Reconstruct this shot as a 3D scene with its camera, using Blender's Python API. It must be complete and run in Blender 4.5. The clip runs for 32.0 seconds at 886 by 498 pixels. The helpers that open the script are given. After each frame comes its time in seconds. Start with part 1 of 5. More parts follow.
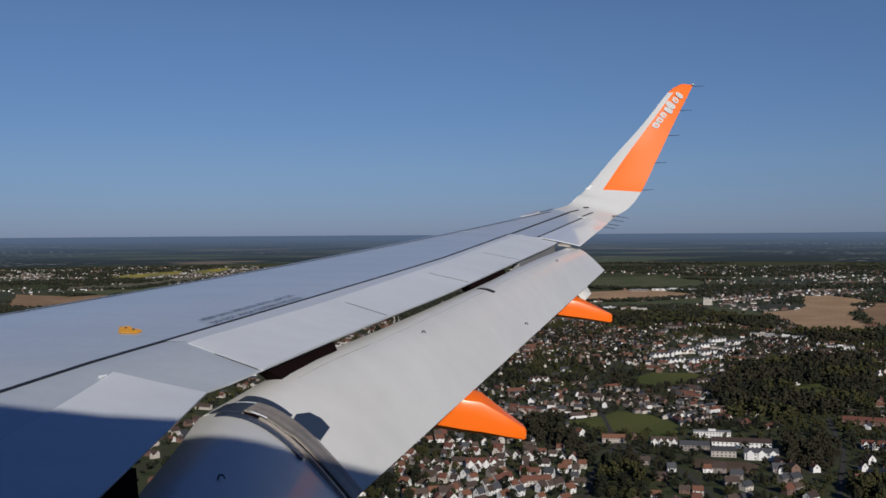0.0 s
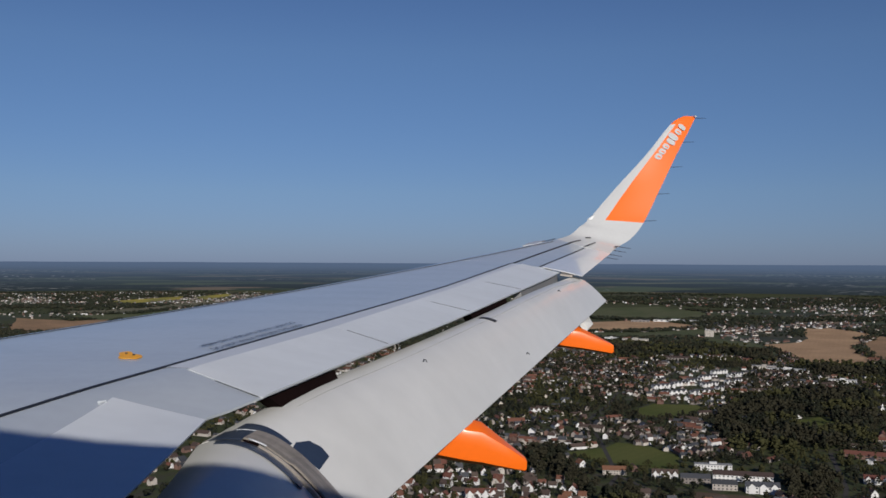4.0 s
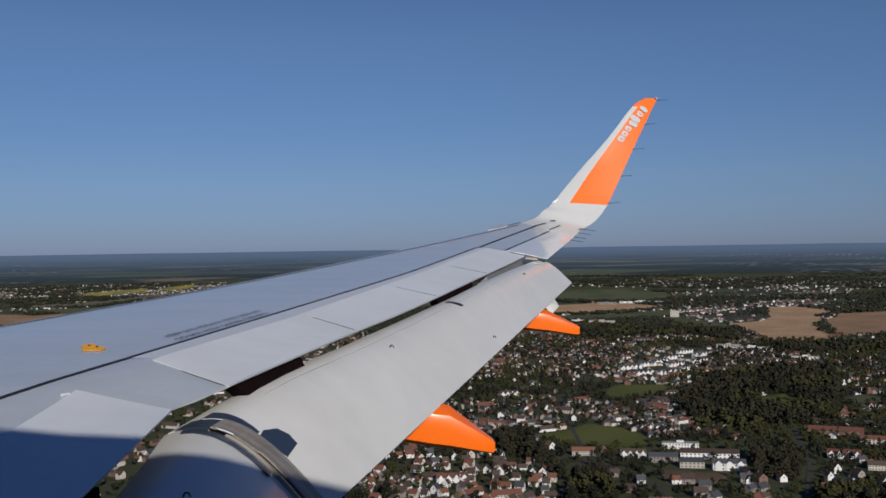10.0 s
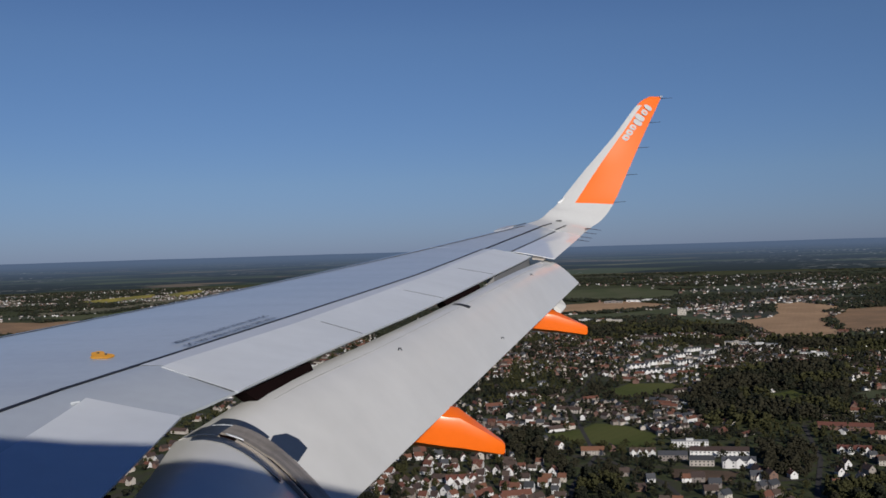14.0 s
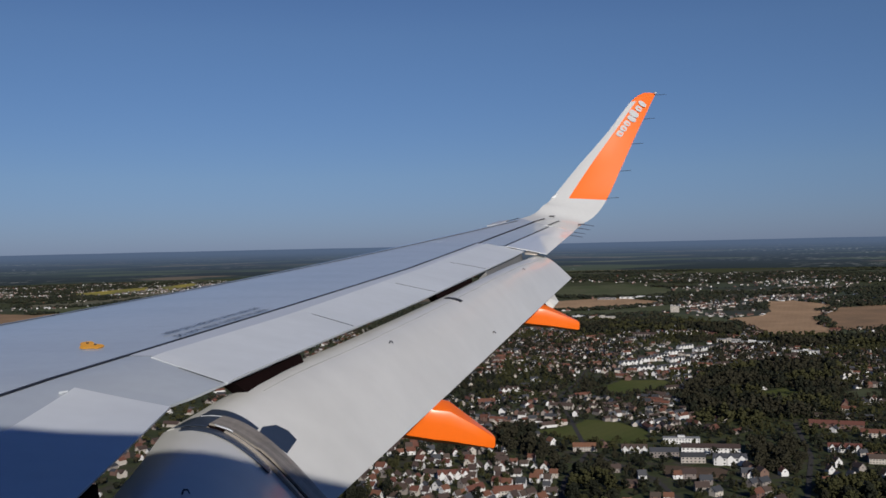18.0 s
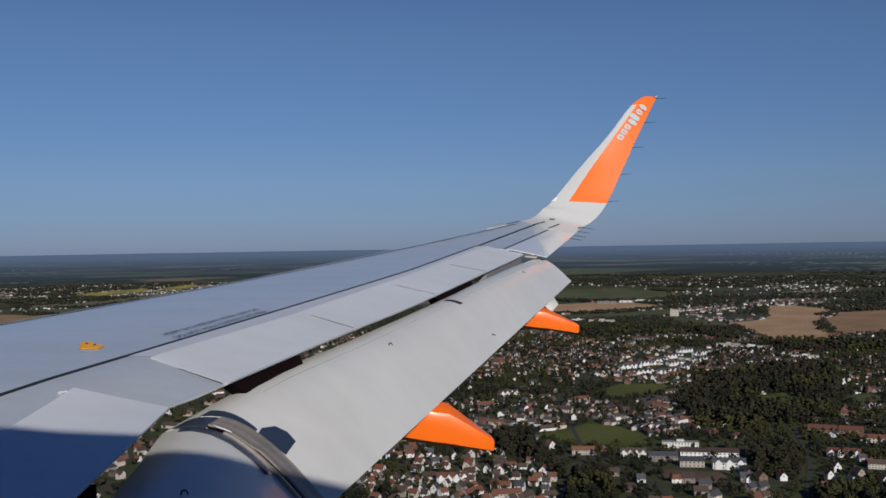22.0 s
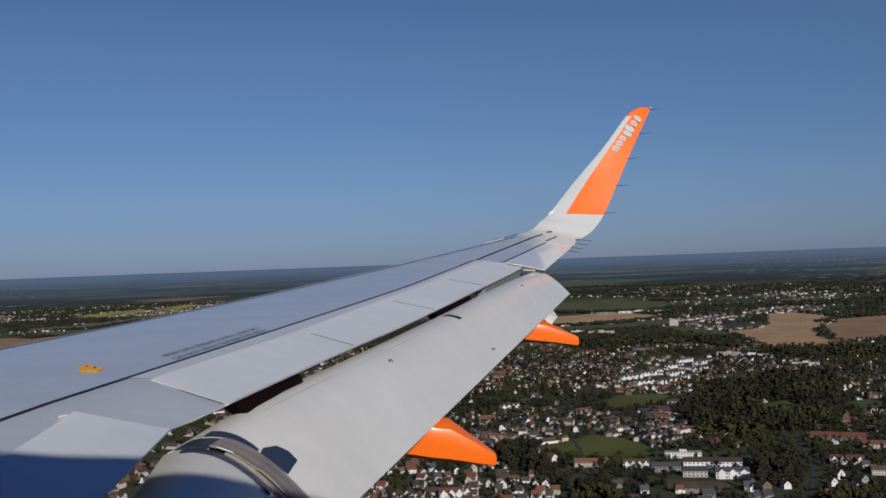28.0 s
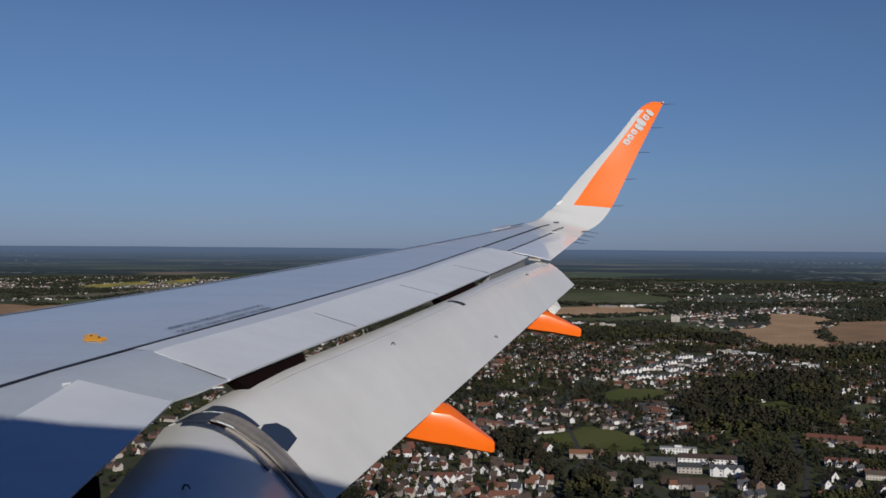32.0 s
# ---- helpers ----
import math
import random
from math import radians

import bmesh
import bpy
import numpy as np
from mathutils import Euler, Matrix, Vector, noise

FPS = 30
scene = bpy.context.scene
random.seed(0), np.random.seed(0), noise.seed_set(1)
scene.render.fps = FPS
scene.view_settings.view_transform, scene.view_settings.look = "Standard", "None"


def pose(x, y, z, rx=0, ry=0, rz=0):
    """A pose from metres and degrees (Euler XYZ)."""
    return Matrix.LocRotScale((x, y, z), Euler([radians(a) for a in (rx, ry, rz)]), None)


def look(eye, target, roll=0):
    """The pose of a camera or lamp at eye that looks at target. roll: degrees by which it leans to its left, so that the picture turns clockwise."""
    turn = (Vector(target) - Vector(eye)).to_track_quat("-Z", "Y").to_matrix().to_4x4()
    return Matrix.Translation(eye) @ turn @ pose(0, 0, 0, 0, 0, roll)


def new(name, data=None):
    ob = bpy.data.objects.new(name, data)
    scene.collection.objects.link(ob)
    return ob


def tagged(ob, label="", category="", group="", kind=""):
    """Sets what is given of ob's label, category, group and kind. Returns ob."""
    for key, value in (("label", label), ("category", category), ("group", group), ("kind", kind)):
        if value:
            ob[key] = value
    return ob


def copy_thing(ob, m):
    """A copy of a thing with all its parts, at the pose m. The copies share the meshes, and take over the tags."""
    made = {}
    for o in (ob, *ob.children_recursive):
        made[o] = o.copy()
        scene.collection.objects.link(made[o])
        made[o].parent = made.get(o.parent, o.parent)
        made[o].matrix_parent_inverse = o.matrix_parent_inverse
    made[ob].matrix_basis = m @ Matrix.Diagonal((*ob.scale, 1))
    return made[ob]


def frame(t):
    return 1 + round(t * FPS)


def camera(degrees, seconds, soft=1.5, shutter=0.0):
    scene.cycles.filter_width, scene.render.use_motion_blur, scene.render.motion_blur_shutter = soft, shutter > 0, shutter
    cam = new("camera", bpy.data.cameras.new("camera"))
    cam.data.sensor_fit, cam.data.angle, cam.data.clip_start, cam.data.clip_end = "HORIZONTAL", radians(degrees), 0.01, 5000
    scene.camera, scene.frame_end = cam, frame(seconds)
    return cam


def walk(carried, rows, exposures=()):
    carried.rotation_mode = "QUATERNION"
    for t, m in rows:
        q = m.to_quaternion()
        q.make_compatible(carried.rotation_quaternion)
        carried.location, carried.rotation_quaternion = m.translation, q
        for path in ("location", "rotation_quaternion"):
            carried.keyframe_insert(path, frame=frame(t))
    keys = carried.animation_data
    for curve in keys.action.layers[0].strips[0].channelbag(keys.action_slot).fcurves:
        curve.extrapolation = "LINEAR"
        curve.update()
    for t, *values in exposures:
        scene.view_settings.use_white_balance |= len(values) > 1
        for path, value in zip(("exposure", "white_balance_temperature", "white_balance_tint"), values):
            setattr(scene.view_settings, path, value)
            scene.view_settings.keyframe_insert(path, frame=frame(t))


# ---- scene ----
ALT = 250.0   # height of the wing's own origin over the ground
PATH = [
    (0, (6.161, 1.772, 251.048), (6.633, 21.764, 250.749), -0.38),
    (0.5, (6.155, 1.781, 251.057), (6.752, 21.769, 250.672), 0.30),
    (1, (6.163, 1.771, 251.048), (6.845, 21.755, 250.619), 0.48),
    (1.5, (6.155, 1.777, 251.046), (6.826, 21.764, 250.810), 0.30),
    (2, (6.165, 1.778, 251.047), (6.623, 21.773, 250.962), 1.22),
    (2.5, (6.160, 1.779, 251.053), (6.959, 21.760, 250.670), 1.66),
    (3, (6.151, 1.777, 251.050), (6.819, 21.765, 251.204), 1.32),
    (3.5, (6.152, 1.782, 251.045), (6.594, 21.772, 251.491), 0.44),
    (4, (6.156, 1.778, 251.050), (6.594, 21.771, 251.357), 0.28),
    (4.5, (6.156, 1.773, 251.051), (6.643, 21.766, 251.282), 0.33),
    (6.5, (6.158, 1.775, 251.053), (6.893, 21.758, 251.443), -0.35),
    (7, (6.161, 1.780, 251.046), (6.858, 21.764, 251.409), -0.34),
    (7.5, (6.151, 1.783, 251.042), (6.912, 21.767, 251.320), -0.62),
    (8, (6.161, 1.778, 251.045), (6.868, 21.764, 251.288), -0.80),
    (8.5, (6.156, 1.783, 251.050), (6.970, 21.766, 251.168), -0.74),
    (9, (6.164, 1.774, 251.039), (7.383, 21.737, 251.074), -1.41),
    (9.5, (6.164, 1.778, 251.028), (7.335, 21.744, 250.998), -1.26),
    (10, (6.168, 1.772, 251.041), (7.319, 21.739, 251.046), -0.86),
    (10.5, (6.161, 1.780, 251.040), (7.311, 21.747, 251.066), -0.63),
    (11, (6.157, 1.785, 251.047), (7.390, 21.746, 250.907), -0.78),
    (11.5, (6.156, 1.788, 251.043), (7.407, 21.746, 250.683), -0.62),
    (12, (6.157, 1.781, 251.036), (7.319, 21.746, 250.816), -0.58),
    (12.5, (6.160, 1.778, 251.031), (7.239, 21.749, 250.950), -1.58),
    (13, (6.165, 1.773, 251.027), (7.292, 21.741, 251.104), -2.47),
    (13.5, (6.166, 1.779, 251.034), (7.277, 21.748, 251.083), -2.00),
    (14, (6.162, 1.777, 251.046), (7.188, 21.750, 251.087), -1.75),
    (14.5, (6.162, 1.774, 251.062), (7.046, 21.754, 251.259), -1.08),
    (16.5, (6.171, 1.783, 251.025), (7.451, 21.742, 250.842), -2.21),
    (17, (6.185, 1.778, 251.012), (7.595, 21.728, 250.994), -2.52),
    (17.5, (6.177, 1.787, 251.027), (7.437, 21.747, 250.937), -2.31),
    (18, (6.176, 1.785, 251.031), (7.330, 21.751, 250.969), -1.26),
    (18.5, (6.180, 1.783, 251.029), (7.504, 21.738, 250.770), -1.70),
    (19, (6.172, 1.787, 251.036), (7.353, 21.752, 250.923), -1.54),
    (19.5, (6.180, 1.785, 251.025), (7.297, 21.753, 250.920), -2.02),
    (20, (6.174, 1.796, 251.034), (7.288, 21.764, 250.838), -1.93),
    (20.5, (6.178, 1.789, 251.032), (7.272, 21.757, 250.737), -1.65),
    (21, (6.177, 1.792, 251.026), (7.320, 21.757, 250.691), -1.47),
    (21.5, (6.173, 1.791, 251.033), (7.462, 21.746, 250.673), -1.10),
    (22, (6.175, 1.786, 251.028), (7.332, 21.752, 251.022), -0.95),
    (22.5, (6.179, 1.787, 251.029), (7.321, 21.754, 251.109), -1.27),
    (23, (6.176, 1.786, 251.023), (7.346, 21.751, 251.133), -1.09),
    (23.5, (6.175, 1.783, 251.025), (7.350, 21.748, 251.142), -0.52),
    (24, (6.180, 1.785, 251.024), (7.332, 21.751, 251.162), -0.54),
    (24.5, (6.173, 1.788, 251.026), (7.303, 21.756, 251.165), -0.20),
    (25, (6.181, 1.784, 251.029), (7.221, 21.756, 251.179), -0.11),
    (25.5, (6.181, 1.781, 251.034), (6.940, 21.765, 251.219), -0.77),
    (26, (6.168, 1.802, 251.031), (6.944, 21.785, 251.260), -0.94),
    (26.5, (6.185, 1.770, 251.025), (7.002, 21.751, 251.316), -1.37),
    (28.5, (6.165, 1.789, 251.038), (7.483, 21.743, 251.338), -2.01),
    (29, (6.155, 1.800, 251.039), (7.462, 21.756, 251.255), -1.53),
    (29.5, (6.153, 1.797, 251.037), (7.455, 21.754, 251.159), -1.46),
    (30, (6.152, 1.799, 251.043), (7.445, 21.757, 251.096), -1.27),
    (30.5, (6.150, 1.796, 251.039), (7.433, 21.753, 251.327), -1.57),
    (31, (6.152, 1.794, 251.032), (7.662, 21.737, 251.131), -1.24),
    (31.5, (6.157, 1.785, 251.030), (7.487, 21.741, 251.097), -0.69),
    (32, (6.157, 1.778, 251.034), (7.261, 21.748, 251.030), 0.44),
]
cam = camera(50.6, 32.0, soft=1.6)
walk(cam, [(t, look(eye, target, roll)) for t, eye, target, roll in PATH], exposures=[(0.0, -0.25), (16.0, -0.27), (32.0, -0.30)])
# ---------------------------------------------------------------- light
SUN_DIR = Vector((0.22, -0.875, 0.409)).normalized()      # towards the sun
world = bpy.data.worlds.new("sky")
scene.world = world
world.use_nodes = True
wn = world.node_tree
sky = wn.nodes.new("ShaderNodeTexSky")
sky.sky_type = "NISHITA"
sky.sun_disc = False
sky.sun_elevation = math.asin(SUN_DIR.z)
sky.sun_rotation = math.atan2(SUN_DIR.x, SUN_DIR.y)
sky.altitude = 200
sky.air_density, sky.dust_density, sky.ozone_density = 1.0, 0.15, 6.5
wn.nodes["Background"].inputs["Strength"].default_value = 0.060
tint = wn.nodes.new("ShaderNodeMix")
tint.data_type, tint.blend_type = "RGBA", "MULTIPLY"
tint.inputs["Factor"].default_value = 1.0
way, deg, hz = wn.nodes.new("ShaderNodeTexCoord"), wn.nodes.new("ShaderNodeSeparateXYZ"), wn.nodes.new("ShaderNodeValToRGB")
wn.links.new(way.outputs["Generated"], deg.inputs[0])
wn.links.new(deg.outputs["Z"], hz.inputs["Fac"])
hz.color_ramp.elements[0].color, hz.color_ramp.elements[1].color = (0.585, 0.69, 1.14, 1), (1.14, 1.07, 1.15, 1)
hz.color_ramp.elements[1].position = 0.22
hz.color_ramp.elements.new(0.075).color = (0.90, 0.89, 1.10, 1)
hz.color_ramp.elements.new(0.55).color = (0.76, 0.79, 1.04, 1)
hz.color_ramp.elements.new(1.0).color = (0.58, 0.62, 0.94, 1)
wn.links.new(hz.outputs["Color"], tint.inputs["B"])
wn.links.new(sky.outputs[0], tint.inputs["A"])
wn.links.new(tint.outputs["Result"], wn.nodes["Background"].inputs["Color"])
lamp = bpy.data.lights.new("sun", "SUN")
lamp.energy, lamp.angle, lamp.color = 4.75, radians(0.53), (1.0, 0.95, 0.875)
sun = new("sun", lamp)
sun.matrix_world = look((0, 0, 400), Vector((0, 0, 400)) - SUN_DIR)


# ---------------------------------------------------------------- materials
def mat(name, color, rough=0.6, metal=0.0, vary=0.12, scale=2.0, fine=30.0, bump=0.0, spec=0.5, island=0.0, obj=0.0, coat=0.0):
    """A painted or natural surface: base colour varied at two scales, with fine relief."""
    m = bpy.data.materials.new(name)
    m.use_nodes = True
    nt = m.node_tree
    n, l = nt.nodes, nt.links
    b = n["Principled BSDF"]
    b.inputs["Roughness"].default_value = rough
    b.inputs["Metallic"].default_value = metal
    b.inputs["Specular IOR Level"].default_value = spec
    b.inputs["Coat Weight"].default_value = coat
    b.inputs["Coat Roughness"].default_value = 0.12
    tc = n.new("ShaderNodeTexCoord")
    big, small = n.new("ShaderNodeTexNoise"), n.new("ShaderNodeTexNoise")
    for tex, s in ((big, scale), (small, fine)):
        tex.inputs["Scale"].default_value = s
        tex.inputs["Detail"].default_value = 5
        l.new(tc.outputs["Object"], tex.inputs["Vector"])
    add = n.new("ShaderNodeMath")
    add.operation = "ADD"
    l.new(big.outputs["Fac"], add.inputs[0])
    l.new(small.outputs["Fac"], add.inputs[1])
    ramp = n.new("ShaderNodeMapRange")
    ramp.inputs["From Min"].default_value, ramp.inputs["From Max"].default_value = 0.55, 1.45
    ramp.inputs["To Min"].default_value, ramp.inputs["To Max"].default_value = 1 - vary, 1 + vary
    l.new(add.outputs[0], ramp.inputs["Value"])
    hsv = n.new("ShaderNodeHueSaturation")
    hsv.inputs["Color"].default_value = (*color, 1)
    last = ramp.outputs["Result"]
    for amount, kind, out in ((island, "ShaderNodeNewGeometry", "Random Per Island"), (obj, "ShaderNodeObjectInfo", "Random")):
        if amount:
            g, r, mul = n.new(kind), n.new("ShaderNodeMapRange"), n.new("ShaderNodeMath")
            r.inputs["To Min"].default_value, r.inputs["To Max"].default_value = 1 - amount, 1 + amount
            mul.operation = "MULTIPLY"
            l.new(g.outputs[out], r.inputs["Value"])
            l.new(r.outputs["Result"], mul.inputs[0])
            l.new(last, mul.inputs[1])
            last = mul.outputs[0]
            hue = n.new("ShaderNodeMapRange")
            hue.inputs["To Min"].default_value, hue.inputs["To Max"].default_value = 0.5 - 0.06 * amount, 0.5 + 0.06 * amount
            l.new(g.outputs[out], hue.inputs["Value"])
            l.new(hue.outputs["Result"], hsv.inputs["Hue"])
    l.new(last, hsv.inputs["Value"])
    l.new(hsv.outputs["Color"], b.inputs["Base Color"])
    if bump:
        bp = n.new("ShaderNodeBump")
        bp.inputs["Strength"].default_value = bump
        bp.inputs["Distance"].default_value = 0.02
        l.new(small.outputs["Fac"], bp.inputs["Height"])
        l.new(bp.outputs["Normal"], b.inputs["Normal"])
    return m


def coat_tilt_at_tip(m):
    """Made-up tilt of the coat's normal, to steer the orange tip's reflection onto the skin."""
    n, l = m.node_tree.nodes, m.node_tree.links
    tc, sep, rise, lift, sq, bp = (n.new("ShaderNode" + k) for k in ("TexCoord", "SeparateXYZ", "Math", "Math", "Math", "Bump"))
    l.new(tc.outputs["Object"], sep.inputs[0])
    rise.operation = "MULTIPLY_ADD"
    rise.inputs[1].default_value = -0.45
    l.new(sep.outputs["X"], rise.inputs[0])
    l.new(sep.outputs["Y"], rise.inputs[2])
    lift.operation, sq.operation = "MULTIPLY_ADD", "POWER"
    lift.inputs[1].default_value, lift.inputs[2].default_value, lift.use_clamp = 0.5, -0.5 * (15.0 - 0.45 * 8.6), True
    l.new(rise.outputs[0], lift.inputs[0])
    l.new(lift.outputs[0], sq.inputs[0])
    sq.inputs[1].default_value = 2.0
    l.new(sq.outputs[0], bp.inputs["Height"])
    bp.inputs["Distance"].default_value = 0.62
    l.new(bp.outputs["Normal"], n["Principled BSDF"].inputs["Coat Normal"])


SKIN = mat("wing_grey_paint", (0.455, 0.485, 0.515), 0.26, 0, 0.05, 0.9, 14, coat=0.3)
PANEL = mat("panel_light_grey_paint", (0.595, 0.62, 0.65), 0.40, 0, 0.05, 1.2, 9)
BAND = mat("lavender_grey_paint", (0.525, 0.545, 0.585), 0.34, 0, 0.04, 1.2, 9)
GLOSS = mat("glossy_grey_paint", (0.72, 0.72, 0.72), 0.35, 0, 0.04, 1.2, 18, coat=0.65)
GLOSS.node_tree.nodes["Principled BSDF"].inputs["Coat Roughness"].default_value = 0.04
FLAPM = mat("flap_grey_paint", (0.58, 0.575, 0.56), 0.38, 0, 0.07, 0.9, 5, coat=0.25)
coat_tilt_at_tip(GLOSS)
WHITE = mat("white_paint", (0.54, 0.54, 0.53), 0.2, 0, 0.04, 1.5, 20, coat=1.0)
ORANGE = mat("orange_paint", (0.88, 0.15, 0.006), 0.34, 0, 0.04, 1.5, 20, coat=0.3)
SEAL = mat("black_sealant", (0.012, 0.013, 0.018), 0.6, 0, 0.2)
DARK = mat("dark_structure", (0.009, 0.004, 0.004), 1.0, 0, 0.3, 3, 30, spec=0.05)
RUBBER = mat("abrasion_patch", (0.024, 0.036, 0.064), 0.35, 0, 0.15, 3, 40)
SEAMGREY = mat("grey_sealant", (0.45, 0.45, 0.44), 0.6, 0, 0.1)
STEEL = mat("bare_steel", (0.36, 0.32, 0.28), 0.42, 0.45, 0.2, 5, 40)
YELLOW = mat("yellow_marking_paint", (0.85, 0.38, 0.015), 0.5, 0, 0.1, 8, 40)

# ---------------------------------------------------------------- mesh helpers
UP = Vector((-0.01086, -0.00178, 0.99994))                # level, as the tilted aircraft sees it
TILT = UP.rotation_difference(Vector((0, 0, 1))).to_matrix().to_4x4()
AIR = Matrix.Translation((0, 0, ALT)) @ TILT              # aircraft axes: x aft, y outboard, z up


def mesh(name, verts, faces, mats, index=None, smooth=False):
    me = bpy.data.meshes.new(name)
    me.from_pydata([tuple(map(float, v)) for v in verts], [], faces)
    for m in mats if isinstance(mats, (list, tuple)) else [mats]:
        me.materials.append(m)
    if index is not None:
        me.polygons.foreach_set("material_index", index)
    if smooth:
        me.polygons.foreach_set("use_smooth", [True] * len(me.polygons))
    me.validate()
    me.update()
    return me


def part(name, me, parent, label="", m=None):
    ob = new(name, me)
    ob.parent = parent
    if m is not None:
        ob.matrix_basis = m
    return tagged(ob, label=label) if label else ob


def thing(name, label, category, group="", m=None):
    ob = new(name)
    ob.empty_display_size = 0.5
    if m is not None:
        ob.matrix_basis = m
    return tagged(ob, label, category, group)


def loft(name, rings, mats, closed=True, caps=True, smooth=True, pick=None):
    """A skin through rings of equally many points; pick(i, j) chooses the material of a face."""
    n, verts, faces, idx = len(rings[0]), [v for r in rings for v in r], [], []
    for i in range(len(rings) - 1):
        for j in range(n if closed else n - 1):
            k = (j + 1) % n
            faces.append((i * n + j, i * n + k, (i + 1) * n + k, (i + 1) * n + j))
            idx.append(pick(i, j) if pick else 0)
    if caps and closed:
        faces += [tuple(range(n)), tuple(range((len(rings) - 1) * n, len(rings) * n))]
        idx += [0, 0]
    me = mesh(name, verts, faces, mats, idx, smooth)
    bm = bmesh.new()
    bm.from_mesh(me)
    bmesh.ops.recalc_face_normals(bm, faces=bm.faces)
    if smooth:
        for e in bm.edges:
            e.smooth = len(e.link_faces) == 2 and e.calc_face_angle(0) < radians(38)
    bm.to_mesh(me)
    bm.free()
    return me


def slab(name, outline, thick, m, up=(0, 0, 1), bevel=0.0):
    """A plate: an outline of points and its copy shifted down by thick, with softened rims."""
    up = Vector(up).normalized()
    bm = bmesh.new()
    top = [bm.verts.new(Vector(v)) for v in outline]
    low = [bm.verts.new(Vector(v) - up * thick) for v in outline]
    bm.faces.new(top)
    bm.faces.new(low[::-1])
    for a in range(len(top)):
        b = (a + 1) % len(top)
        bm.faces.new((top[b], top[a], low[a], low[b]))
    bmesh.ops.recalc_face_normals(bm, faces=bm.faces)
    if bevel:
        bmesh.ops.bevel(bm, geom=list(bm.edges), offset=bevel, segments=2, affect="EDGES", profile=0.5)
    me = bpy.data.meshes.new(name)
    bm.to_mesh(me)
    bm.free()
    me.materials.append(m)
    return me


def rod(name, a, b, r0, r1, m, sides=8):
    a, b = Vector(a), Vector(b)
    z = (b - a).normalized()
    x = z.orthogonal().normalized()
    y = z.cross(x)
    rings = [[c + (x * math.cos(t) + y * math.sin(t)) * r for t in [2 * math.pi * k / sides for k in range(sides)]] for c, r in ((a, r0), (b, r1))]
    return loft(name, rings, m)


def streaked(m, turn, amount, wide=7.0):
    """Adds faint grime drawn out along the airflow."""
    n, l = m.node_tree.nodes, m.node_tree.links
    hsv = next(q for q in n if q.bl_idname == "ShaderNodeHueSaturation")
    old = hsv.inputs["Value"].links[0].from_socket
    tc, mp, tx = n.new("ShaderNodeTexCoord"), n.new("ShaderNodeMapping"), n.new("ShaderNodeTexNoise")
    mp.inputs["Rotation"].default_value = (0, 0, radians(turn))
    mp.inputs["Scale"].default_value = (0.9, wide, 0.9)
    tx.inputs["Scale"].default_value, tx.inputs["Detail"].default_value = 1.0, 7
    l.new(tc.outputs["Object"], mp.inputs["Vector"])
    l.new(mp.outputs[0], tx.inputs["Vector"])
    rg, mul = n.new("ShaderNodeMapRange"), n.new("ShaderNodeMath")
    rg.inputs["From Min"].default_value, rg.inputs["From Max"].default_value = 0.32, 0.56
    rg.inputs["To Min"].default_value, rg.inputs["To Max"].default_value = 1 - amount, 1.0
    l.new(tx.outputs["Fac"], rg.inputs["Value"])
    mul.operation = "MULTIPLY"
    l.new(old, mul.inputs[0])
    l.new(rg.outputs["Result"], mul.inputs[1])
    l.new(mul.outputs[0], hsv.inputs["Value"])


streaked(FLAPM, 68, 0.035, 2.2)
streaked(PANEL, 0, 0.05, 4.0)
streaked(SKIN, 0, 0.05, 4.0)
streaked(STEEL, 20, 0.35, 30)

# ---------------------------------------------------------------- the wing's own lines
def lerp(a, b, t):
    return a + (b - a) * t


def chord(y):
    return 3.84 + (y - 6.4) * (-0.2176 if y > 6.4 else -0.504)


def z_te(y):
    return 0.08697 * (y - 1.975) + 0.000447 * (y - 1.975) ** 2


def walk_x(y):
    return 4.40 + 0.398 * (y - 6.108) - (0.085 * math.sin(math.pi * (y - 11.0) / 6.6) if 11.0 < y < 17.6 else 0)


def rows_at(rows, y):
    """Straight between the rows (y, value)."""
    for (a, p), (b, q) in zip(rows, rows[1:]):
        if y <= b:
            return lerp(p, q, max(0.0, (y - a) / (b - a)))
    return rows[-1][1]


def spoiler_front(y):
    if y < 6.3:
        return 4.686 + 0.12 * (y - 6.276)
    return walk_x(y) + rows_at(((6.9, 0.168), (8.2, 0.212), (9.1, 0.186), (10.3, 0.150), (12.1, 0.118), (13.4, 0.150)), y)


def crest(y):
    return Vector((3.6 + 0.565 * (y - 8.15), y, z_te(y) + 0.078 + 0.006 * max(0.0, y - 9.5) ** 1.6))


def spar(y):
    if y > 13.45:
        return Vector((7.62 + 0.372 * (y - 13.5), y, z_te(y) + 0.058 + 0.008 * (y - 13.5)))
    return Vector((4.657 + 0.446 * (y - 6.4), y, z_te(y) + (0.025 * chord(y) if y > 6.4 else 0.096 - 0.02 * (6.4 - y))))


def skin_at(y, x):
    """The curved upper skin ahead of the spoilers."""
    c, h = crest(y), spar(y)
    v = (x - c.x) / (h.x - c.x)
    p = c.lerp(h, v)
    p.z += 0.02 * 4 * v * (1 - v) * min(1.0, chord(y) / 4)
    return p


def hinge(y):
    """The spoilers' front edge; outboard it follows the walkway line."""
    return skin_at(y, spoiler_front(y)) if 6.9 <= y <= 13.45 else spar(y)


